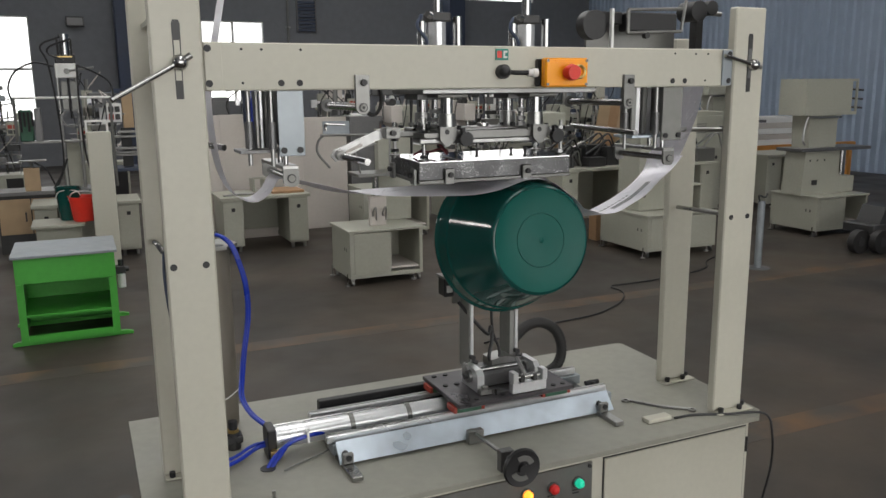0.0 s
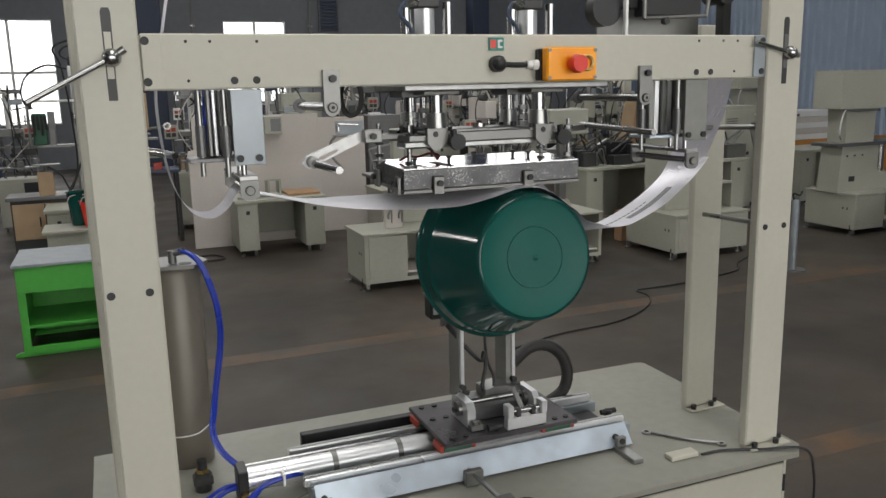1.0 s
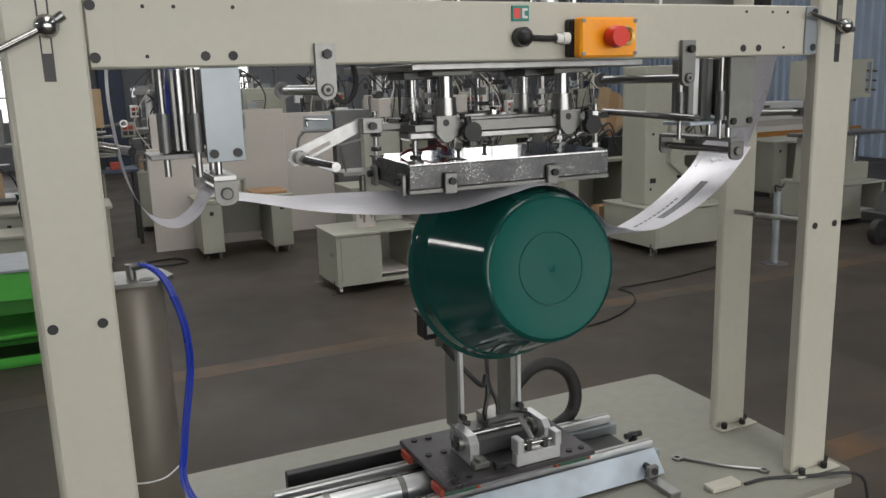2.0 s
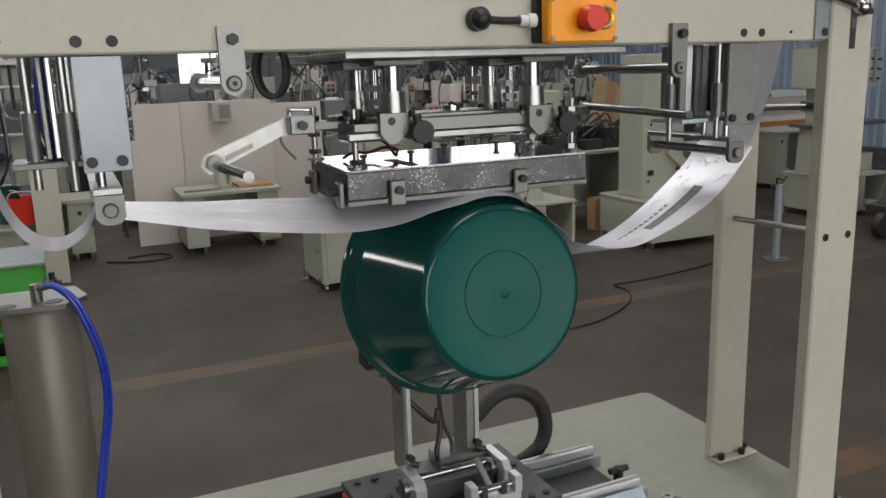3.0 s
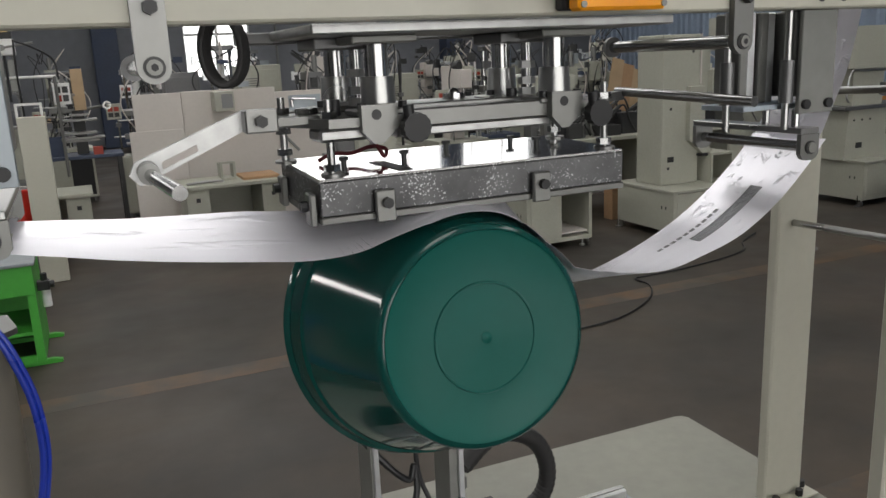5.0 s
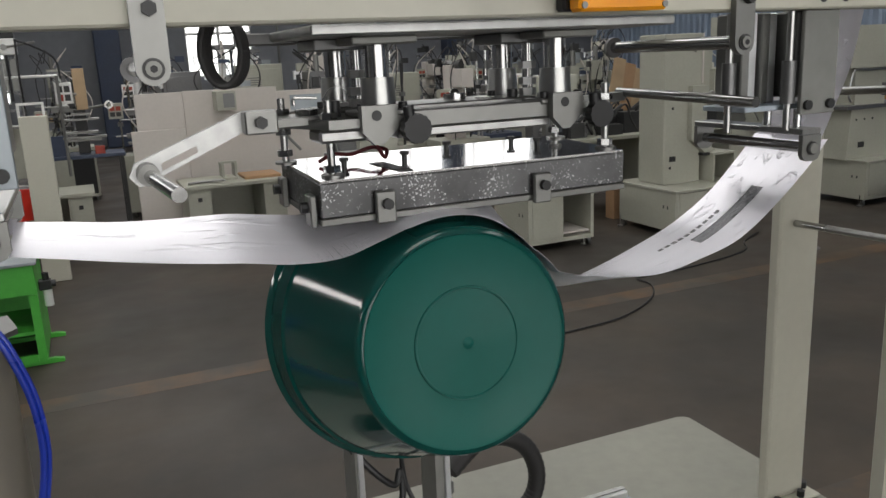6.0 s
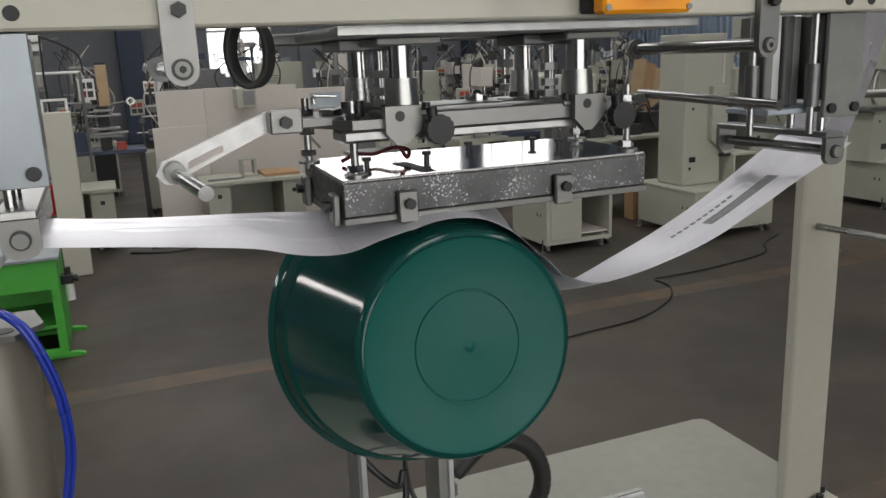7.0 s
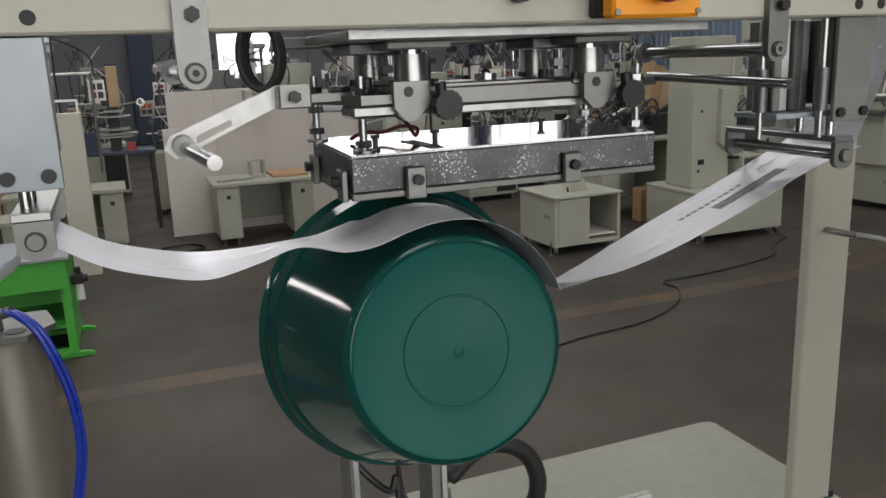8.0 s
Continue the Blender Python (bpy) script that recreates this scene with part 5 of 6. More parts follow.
base_cabinet(2.262, 2.985, 7.0, 7.57, 0.525, 0.55)
base_cabinet(4.115, 4.80, 7.1, 7.75, 0.525, 0.52)
base_cabinet(5.49, 6.42, 6.8, 7.65, 0.46, 0.97, "grey-beige steel machine base cabinet with closed doors")
base_cabinet(8.08, 8.93, 6.9, 7.62, 0.485, 0.55)
base_cabinet(3.15, 4.0, 9.2, 9.8, 0.62, 0.5)
desk(1.47, 2.43, 9.1, 9.75, 0.63, "grey-beige steel work desk with two pedestals and tools on it")
desk(-0.42, 0.62, 9.5, 10.1, 0.62, "grey-beige steel work desk with two pedestals")
desk(5.25, 6.35, 8.1, 8.8, 0.85, "long grey-beige workbench with open bays")
desk(6.45, 7.55, 8.1, 8.8, 0.85, "long grey-beige workbench with open bays")
desk(9.3, 10.5, 8.9, 9.6, 0.8, "grey-beige workbench near the sheet wall")

# press parts that stand on the cabinets
up = thing("press_stand", (2.62, 7.25, 0.525), "pale grey press bracket with two hook handles on the cabinet", "press stand")
part("upright", S().box(2.53, 2.70, 7.2, 7.24, 0.5255, 0.80, 0.004), "pale", up)
for x in (2.56, 2.66):
    part("hook_handle", S().tube([(x, 7.19, 0.62), (x - 0.01, 7.16, 0.66), (x + 0.02, 7.16, 0.70), (x + 0.03, 7.18, 0.58)], 0.009, 8), "steel", up)
part("ram", S().rod((2.62, 7.28, 0.80), (2.62, 7.28, 1.0), 0.03, 14), "chrome", up)
part("table", S().box(2.40, 2.86, 7.12, 7.45, 1.0, 1.03, 0.003), "alu", up)
part("rear_column", S().box(2.72, 3.06, 7.46, 7.56, 0.5255, 1.42, 0.004), "beige", up)
part("hand_lever", S().rod((2.45, 7.2, 1.03), (2.40, 7.2, 1.26), 0.009, 8).rod((2.40, 7.2, 1.26), (2.62, 7.22, 1.30), 0.009, 8), "steel", up)
part("guard_rail", S().rod((2.050, 7.100, 1.400), (2.714, 7.100, 1.389), 0.012, 8), "steel", up)
part("strap", S().tube([(2.076, 7.100, 1.399), (2.027, 7.100, 1.340), (2.023, 7.100, 1.240), (2.128, 7.100, 1.108)], 0.011, 8), "alu", up, "bent flat strap")
part("guard_plate", S().box(2.084, 2.333, 7.13, 7.14, 1.387, 1.522), "zinc", up, "blue-grey sheet plate")
part("plate_handle", S().tube([(2.104, 7.100, 1.438), (2.106, 7.100, 1.494), (2.185, 7.100, 1.496), (2.280, 7.100, 1.489)], 0.012, 8), "chrome", up)
part("rail_post", S().rod((2.714, 7.100, 1.389), (2.706, 7.100, 1.064), 0.012, 8), "steel", up)
u2 = thing("press_stand", (4.48, 7.4, 0.525), "grey press bracket bolted on the cabinet", "press stand")
part("wedge_foot", S().slab([(4.38, 0.5255), (4.58, 0.5255), (4.54, 0.64), (4.42, 0.64)], "xz", 7.3, 7.42), "beige", u2)
part("column", S().box(4.44, 4.52, 7.33, 7.40, 0.641, 1.30, 0.004), "alu", u2)
part("head_box", S().box(4.25, 4.70, 7.2, 7.5, 1.301, 1.55, 0.01), "beige", u2)
part("bolt", S().rod((4.36, 7.29, 0.5255), (4.36, 7.29, 0.57), 0.01, 8), "black", u2)


def c_press(x, y, z0, s, label):
    """A C-shaped press body on its cabinet; its throat opens to +x, its table and ram stand in the throat."""
    p = thing("c_frame_press", (x, y, z0), label, "press", "c-frame presses")
    part("lower_block", S().slab([(x - 0.42 * s, z0 + 0.0005), (x + 0.27 * s, z0 + 0.0005), (x + 0.27 * s, z0 + 0.18 * s), (x + 0.20 * s, z0 + 0.25 * s), (x + 0.20 * s, z0 + 0.53 * s), (x - 0.38 * s, z0 + 0.53 * s)], "xz", y - 0.15 * s, y + 0.15 * s), "beige", p)
    part("neck", S().slab([(x - 0.32 * s, z0 + 0.5705 * s), (x + 0.13 * s, z0 + 0.5705 * s), (x + 0.13 * s, z0 + 0.90 * s), (x + 0.20 * s, z0 + 0.96 * s), (x - 0.34 * s, z0 + 0.96 * s)], "xz", y - 0.13 * s, y + 0.13 * s), "beige", p)
    hb = part("head_box", S().box(x - 0.5 * s, x - 0.48 * s, y - 0.2 * s, y + 0.2 * s, z0 + 0.961 * s, z0 + 1.39 * s).box(x - 0.4795 * s, x + 0.36 * s, y - 0.2 * s, y + 0.2 * s, z0 + 0.961 * s, z0 + 1.0 * s).box(x - 0.4795 * s, x + 0.36 * s, y - 0.2 * s, y + 0.2 * s, z0 + 1.36 * s, z0 + 1.39 * s).box(x - 0.4795 * s, x + 0.26 * s, y - 0.2 * s, y - 0.18 * s, z0 + 1.0005 * s, z0 + 1.3595 * s).box(x - 0.4795 * s, x + 0.36 * s, y + 0.18 * s, y + 0.2 * s, z0 + 1.0005 * s, z0 + 1.3595 * s), "beige", p)
    part("side_flange", S().box(x + 0.34 * s, x + 0.36 * s, y - 0.2 * s, y - 0.175 * s, z0 + 1.0005 * s, z0 + 1.3595 * s), "beige", hb)
    part("table", S().box(x - 0.5 * s, x + 0.68 * s, y - 0.2 * s, y + 0.2 * s, z0 + 0.5305 * s, z0 + 0.57 * s, 0.003), "slate", p)
    part("ram", S().rod((x + 0.4 * s, y, z0 + 0.2 * s), (x + 0.4 * s, y, z0 + 0.53 * s), 0.05 * s, 16), "chrome", p)
    part("anvil", S().box(x + 0.28 * s, x + 0.52 * s, y - 0.12 * s, y + 0.12 * s, z0 + 0.0008, z0 + 0.2 * s, 0.006), "beige", p)
    part("hand_rail", S().tube([(x - 0.52 * s, y - 0.25 * s, z0 + 0.62 * s), (x - 0.56 * s, y - 0.25 * s, z0 + 0.70 * s), (x - 0.5 * s, y - 0.25 * s, z0 + 0.93 * s), (x - 0.3 * s, y - 0.25 * s, z0 + 0.94 * s), (x + 0.05 * s, y - 0.25 * s, z0 + 0.94 * s)], 0.012, 8), "steel", p)
    part("nameplate", S().box(x - 0.25 * s, x - 0.16 * s, y - 0.153 * s, y - 0.1505 * s, z0 + 0.12 * s, z0 + 0.18 * s), "dark", p)
    for k in range(3):
        part("screw", S().rod((x - 0.3 * s + 0.12 * k * s, y - 0.1502 * s, z0 + 0.42 * s), (x - 0.3 * s + 0.12 * k * s, y - 0.155 * s, z0 + 0.42 * s), 0.012 * s, 8), "black", p)
    for k in range(3):
        part("side_bar", S().rod((x + 0.36 * s, y, z0 + (1.05 + 0.11 * k) * s), (x + 0.75 * s, y + 0.05, z0 + (1.03 + 0.11 * k) * s), 0.014, 8), "dark", p)
    return p


c_press(8.42, 7.25, 0.485, 1.0, "grey-beige c-frame hot press on its cabinet")
tp2 = thing("tall_press", (5.85, 7.2, 0.46), "tall grey-beige press column with a hooked arm on its cabinet", "press")
part("column", S().box(5.60, 6.04, 7.12, 7.5, 0.4605, 1.86, 0.008), "beige", tp2)
part("hooked_arm", S().slab([(5.88, 1.38), (6.06, 1.38), (6.06, 0.86), (6.17, 0.76), (6.05, 0.74), (5.88, 0.88)], "xz", 7.06, 7.119), "beige", tp2, "pale bent arm plate")
part("arm_shoe", S().box(6.02, 6.18, 7.05, 7.12, 0.715, 0.7395), "black", tp2)
part("open_box", S().box(6.10, 6.12, 7.0, 7.3, 0.4605, 0.74).box(6.36, 6.38, 7.0, 7.3, 0.4605, 0.74).box(6.121, 6.359, 7.0, 7.3, 0.72, 0.74).box(6.121, 6.359, 7.28, 7.3, 0.4605, 0.719), "beige", tp2)
for x, z in ((5.68, 0.62), (5.70, 1.18), (5.95, 1.70)):
    part("hole", S().rod((x, 7.1198, z), (x, 7.117, z), 0.014, 12), "black", tp2)
part("socket_plate", S().box(5.67, 5.74, 7.113, 7.1195, 0.68, 0.73), "black", tp2)
part("edge_strip", S().box(6.0405, 6.056, 7.118, 7.4, 1.40, 1.86), "pale", tp2)
c_press(10.0, 10.6, 0.6, 1.1, "grey-beige c-frame press near the sheet wall")

# green bench with a pale top
gb = thing("green_bench", (-0.08, 6.6, 0.0), "bright green steel bench with a worn pale top and open shelf", "bench")
GX0, GX1, GY0, GY1, GH = -0.43, 0.235, 6.33, 6.95, 0.665
part("top", S().box(GX0 - 0.02, GX1 + 0.02, GY0 - 0.03, GY1, GH - 0.02, GH, 0.003), "zinc", gb, "scuffed pale steel top")
part("apron", S().box(GX0, GX1, GY0 - 0.01, GY0 + 0.02, 0.46, GH - 0.021, 0.002), "green", gb)
part("side_panel", S().box(GX0, GX0 + 0.03, GY0 + 0.021, GY1, 0.03, GH - 0.021), "green", gb)
part("side_panel", S().box(GX1 - 0.03, GX1, GY0 + 0.021, GY1, 0.03, GH - 0.021), "green", gb)
part("front_leg", S().box(GX0, GX0 + 0.05, GY0 - 0.01, GY0 + 0.02, 0.03, 0.459), "green", gb)
part("front_leg", S().box(GX1 - 0.05, GX1, GY0 - 0.01, GY0 + 0.02, 0.03, 0.459), "green", gb)
part("back_panel", S().box(GX0 + 0.031, GX1 - 0.031, GY1 - 0.02, GY1, 0.03, GH - 0.021), "green", gb)
part("shelf", S().box(GX0 + 0.031, GX1 - 0.031, GY0 + 0.03, GY1 - 0.021, 0.20, 0.22), "green", gb)
part("bottom_rail", S().box(GX0 + 0.051, GX1 - 0.051, GY0 - 0.01, GY0 + 0.02, 0.03, 0.075), "green", gb)
for y in (GY0 + 0.02, GY1 - 0.05):
    part("runner", S().slab([(GX0 - 0.06, 0.0), (GX1 + 0.09, 0.0), (GX1 + 0.09, 0.018), (GX1 + 0.04, 0.03), (GX0 - 0.03, 0.03), (GX0 - 0.06, 0.018)], "xz", y, y + 0.035), "green", gb)
fr = thing("filter_regulator", (0.30, 6.5, 0.4), "black filter regulator with clear bowl on the green bench side", "regulator")
part("body", S().box(0.237, 0.31, 6.48, 6.55, 0.44, 0.50, 0.004).rod((0.28, 6.515, 0.50), (0.28, 6.515, 0.545), 0.02), "black", fr)
part("bowl", S().rod((0.28, 6.515, 0.33), (0.28, 6.515, 0.44), 0.028, 16), "tile", fr)
part("gauge", S().rod((0.31, 6.515, 0.47), (0.335, 6.515, 0.47), 0.022), "black", fr)

# tall post, boards, buckets
tb = thing("tall_post", (0.255, 8.6, 0.0), "tall cream steel post with a small open frame behind", "post")
part("post", S().box(0.145, 0.365, 8.55, 8.65, 0.0, 1.42, 0.006), "cream", tb)
part("top_frame", S().box(0.14, 0.16, 8.66, 8.68, 1.2, 1.53).box(0.33, 0.35, 8.66, 8.68, 1.2, 1.53).box(0.1605, 0.3295, 8.66, 8.68, 1.51, 1.53), "white", tb, "thin white open frame")
for x0, x1, y, h, g in ((1.07, 1.60, 9.86, 1.14, 0), (1.14, 1.62, 9.95, 1.51, 1), (1.625, 2.62, 9.98, 1.515, 2), (2.65, 3.3, 10.3, 1.45, 3)):
    solid("leaning_board", S().box(x0, x1, y, y + 0.03, 0.0, h, 0.003), "pale", "large pale pinkish board standing upright on the floor", "board", "upright boards", base=(x0, y, 0))
bx = thing("metal_box", (1.95, 9.9, 1.2), "open grey-beige steel box fixed to the board", "box")
part("shell", S().box(1.93, 2.13, 9.72, 9.979, 1.30, 1.50, 0.003), "beige", bx)
# shell is closed: a darker sheet stands in for the shade inside
part("opening", S().box(2.0, 2.115, 9.7155, 9.7195, 1.33, 1.475), "slate", bx, "slate sheet painted in for the shade of the open front")
b2 = thing("open_frame", (1.93, 9.35, 0.63), "small square grey steel frame standing on the desk", "frame")
part("shell", S().box(1.85, 2.0, 9.3, 9.33, 0.631, 0.655).box(1.85, 2.0, 9.3, 9.33, 0.80, 0.82).box(1.85, 1.872, 9.3, 9.5, 0.655, 0.80).box(1.978, 2.0, 9.3, 9.5, 0.655, 0.80), "beige", b2)
tl = thing("hand_tools", (1.7, 9.3, 0.63), "pile of steel spanners lying on the desk", "tools")
for k in range(5):
    part("spanner", S().rod((1.5 + 0.05 * k, 9.2 + 0.03 * k, 0.643), (1.72 + 0.03 * k, 9.28 - 0.04 * k, 0.643 + 0.004 * k), 0.012, 8), "steel", tl)
solid("cardboard_sheet", S().box(2.05, 2.42, 9.2, 9.6, 0.631, 0.66, 0.004), "carton", "flat brown cardboard sheets on the desk", "cardboard", base=(2.2, 9.4, 0.63))
bs = thing("side_table", (-0.1, 8.85, 0.0), "low grey-beige steel side table", "table")
part("top", S().box(-0.42, 0.06, 8.6, 9.1, 0.50, 0.53, 0.003), "beige", bs)
part("body", S().box(-0.38, 0.02, 8.64, 9.06, 0.0, 0.4995), "beige", bs)
for n, (mat, z, r, x, y) in enumerate((("red", 0.53, 0.13, 0.06, 8.8), ("bucket", 0.53, 0.12, -0.07, 8.95))):
    q = thing("sample_bucket", (x, y, z), ("red", "dark teal")[n] + " plastic bucket standing on the side table", "bucket")
    part("shell", S().lathe([(0.0, 0.001), (r * 0.75, 0.001), (r * 0.78, 0.01), (r, 0.24 + 0.08 * n), (r + 0.01, 0.25 + 0.08 * n), (r - 0.01, 0.245 + 0.08 * n), (r * 0.72, 0.02), (0.0, 0.02)], pose(x, y, z), 32), mat, q)
    part("handle", S().tube([(x - r, y, z + 0.22), (x - r * 0.6, y - 0.1, z + 0.30), (x + r * 0.6, y - 0.1, z + 0.30), (x + r, y, z + 0.22)], 0.005, 6), "tile", q)

# tall column press at the side
cp = thing("column_press", (-0.4, 10.35, 0.0), "tall column press with white block and cables on plywood cabinet", "press")
part("stand", S().box(-0.82, -0.14, 10.18, 10.62, 0.0, 0.66, 0.005), "dark", cp)
for x in (-0.645, -0.315):
    d = part("stand_door", S().box(x - 0.16, x + 0.16, 10.17, 10.179, 0.22, 0.62, 0.003), "wood", cp, "pale plywood door")
    part("door_pull", S().box(x + 0.10, x + 0.115, 10.16, 10.1695, 0.36, 0.47, 0.002), "dark", d)
part("table_plate", S().box(-0.86, 0.24, 10.14, 10.64, 0.661, 0.70, 0.003), "slate", cp)
for x in (-0.085, 0.105):
    part("guide_column", S().rod((x, 10.35, 0.7005), (x, 10.35, 1.955), 0.02, 14), "steel", cp)
part("back_panel", S().box(-0.06, 0.08, 10.42, 10.44, 0.7005, 1.22, 0.003), "beige", cp)
part("cross_shelf", S().box(-0.5, 0.26, 10.3, 10.5, 1.225, 1.25, 0.002), "alu", cp)
part("black_head", S().box(-0.09, 0.12, 10.26, 10.42, 2.115, 2.21, 0.006), "black", cp)
part("brass_port", S().box(-0.06, 0.09, 10.25, 10.2595, 2.18, 2.195), "brass", cp)
part("cylinder", S().rod((0.02, 10.34, 2.211), (0.02, 10.34, 2.44), 0.055, 18), "chrome", cp)
for x in (-0.05, 0.09):
    part("tie_rod", S().rod((x, 10.3, 2.211), (x, 10.3, 2.38), 0.012, 8), "dark", cp)
wb = part("white_block", S().box(-0.1, 0.13, 10.24, 10.46, 1.956, 2.114, 0.006), "white", cp)
part("lever", S().rod((0.02, 10.235, 2.03), (0.3, 10.2, 2.07), 0.012, 8), "steel", wb)
part("lever_hub", S().rod((0.02, 10.2395, 2.03), (0.02, 10.22, 2.03), 0.03, 16), "alu", wb)
for x in (-0.02, 0.075):
    part("ram_plate", S().box(x - 0.032, x + 0.032, 10.3, 10.33, 1.6, 1.92, 0.004), "alu", cp)
part("ram_rod", S().rod((0.028, 10.29, 1.5), (0.028, 10.29, 1.955), 0.012, 10), "black", cp)
part("ring_yoke", S().lathe([(0.085, -0.02), (0.105, -0.02), (0.105, 0.02), (0.085, 0.02), (0.085, -0.02)], pose(0.02, 10.32, 1.50, 90), 28), "slate", cp)
part("cross_bar", S().rod((-0.56, 10.3, 1.735), (0.46, 10.3, 1.735), 0.014, 8), "white", cp)
for x in (-0.55, 0.45):
    part("bar_post", S().rod((x, 10.3, 1.25 if x < 0 else 0.7), (x, 10.3, 1.735), 0.016, 8), "alu", cp)
part("valve_body", S().box(-0.52, -0.38, 10.32, 10.48, 1.2505, 1.60, 0.01), "deepgreen", cp, "dark green valve body")
part("valve_plate", S().box(-0.36, -0.29, 10.33, 10.45, 1.2505, 1.62, 0.004), "slate", cp)
for k in range(4):
    part("valve", S().rod((-0.5 + 0.04 * k, 10.31, 1.36 + 0.06 * (k % 2)), (-0.5 + 0.04 * k, 10.31, 1.58), 0.014, 8), "black", cp)
part("wood_block", S().box(-0.52, -0.36, 10.2, 10.28, 0.7005, 0.96, 0.003), "wood", cp)
part("tray", S().box(-0.56, -0.28, 10.2, 10.34, 1.03, 1.045, 0.002), "alu", cp)
part("tray_post", S().rod((-0.44, 10.3, 0.7005), (-0.44, 10.3, 1.03), 0.015, 8), "steel", cp)
CABLES = (((-0.02, 2.4), (-0.22, 2.3), (-0.16, 2.1), (-0.11, 1.6), (-0.1, 1.0), (-0.22, 0.72)), ((-0.11, 2.08), (-0.3, 2.12), (-0.5, 2.02), (-0.58, 1.85), (-0.56, 1.7)), ((0.12, 2.1), (0.3, 2.02), (0.46, 1.9), (0.49, 1.7)),
          ((0.13, 2.1), (0.12, 1.7), (0.14, 1.1), (0.22, 0.75)), ((0.09, 2.38), (-0.12, 2.3), (-0.15, 2.22), (0.0, 2.15)), ((-0.4, 1.02), (-0.28, 0.93), (-0.2, 0.75), (-0.14, 0.85), (-0.06, 1.05)))
for c in CABLES:
    part("cable", S().tube([(x, 10.22 - 0.02 * (k % 2), z) for k, (x, z) in enumerate(c)], 0.011, 6), "black", cp)

# upright wooden-cased press between the columns
wp = thing("wood_cased_press", (0.62, 10.75, 0.0), "press with brown wooden upright and steel plates on dark bench", "press")
part("bench_top", S().box(0.2, 1.02, 10.5, 11.0, 0.85, 0.885, 0.003), "navy", wp)
for x in (0.23, 0.98):
    for y in (10.53, 10.95):
        part("bench_leg", S().box(x - 0.02, x + 0.02, y - 0.02, y + 0.02, 0.0, 0.8495), "dark", wp)
part("blue_panel", S().box(0.28, 0.46, 10.6, 10.63, 0.8855, 1.1, 0.003), "navy", wp)
part("post", S().box(0.56, 0.68, 10.75, 10.85, 0.8855, 1.36, 0.004), "dark", wp)
part("upright", S().box(0.595, 0.715, 10.68, 10.84, 1.3605, 1.80, 0.006), "wood", wp)
db = part("dial_box", S().box(0.41, 0.575, 10.5, 10.58, 1.44, 1.66, 0.004), "white", wp, "white control box with four dials")
for a in (0, 1):
    for c in (0, 1):
        part("dial", S().box(0.43 + 0.07 * a, 0.485 + 0.07 * a, 10.493, 10.4995, 1.47 + 0.09 * c, 1.535 + 0.09 * c), "brick" if a == c == 0 else "dark", db)
part("box_bracket", S().rod((0.5, 10.5805, 1.53), (0.62, 10.7, 1.53), 0.014, 8), "steel", wp)
for x0, x1, z in ((0.46, 0.80, 1.03), (0.42, 0.86, 1.06), (0.46, 0.78, 1.11), (0.45, 0.80, 1.25), (0.53, 0.72, 1.305)):
    part("plate", S().box(x0, x1, 10.55, 10.745, z, z + 0.022, 0.002), "alu", wp)
part("side_arm", S().rod((0.70, 10.7, 1.37), (0.92, 10.66, 1.40), 0.016, 8), "alu", wp)
part("arm_ring", S().lathe([(0.025, -0.012), (0.045, -0.012), (0.045, 0.012), (0.025, 0.012), (0.025, -0.012)], pose(0.92, 10.65, 1.40, 90), 18), "steel", wp)
part("carton", S().box(0.72, 0.82, 10.55, 10.65, 0.8855, 0.97, 0.003), "brick", wp, "reddish small box")

# fittings high on the far wall
fl = thing("flood_light", (0.26, 21.9, 3.42), "dark rectangular flood light on the far wall", "flood light")
part("housing", S().box(0.06, 0.46, 21.78, 21.9, 3.32, 3.55, 0.01), "dark", fl)
part("lens", S().box(0.09, 0.43, 21.77, 21.7795, 3.35, 3.52), "slate", fl)
part("bracket", S().box(0.22, 0.30, 21.9005, 21.999, 3.40, 3.47), "dark", fl)
for x in (2.45, 5.45):
    cd = thing("conduit", (x, 21.98, 0.0), "thin pale steel conduit running up the far wall", "conduit", "conduits")
    part("pipe", S().rod((x, 21.965, 0.0), (x, 21.965, 4.25), 0.03, 10), "alu", cd)
    for z in (1.0, 2.2, 3.4):
        part("clip", S().box(x - 0.06, x + 0.06, 21.93, 21.999, z, z + 0.04), "steel", cd)
ct = thing("cable_carrier", (5.95, 21.9, 3.3), "blue-grey hanging cable carrier on the far wall", "cable carrier")
for k in range(9):
    part("link", S().box(5.72, 6.18, 21.9, 21.99, 3.32 + 0.09 * k, 3.38 + 0.09 * k, 0.004), "navy", ct)
for x in (5.7, 6.2):
    part("side_rail", S().box(x - 0.015, x + 0.015, 21.9, 21.998, 3.3, 4.2), "slate", ct)

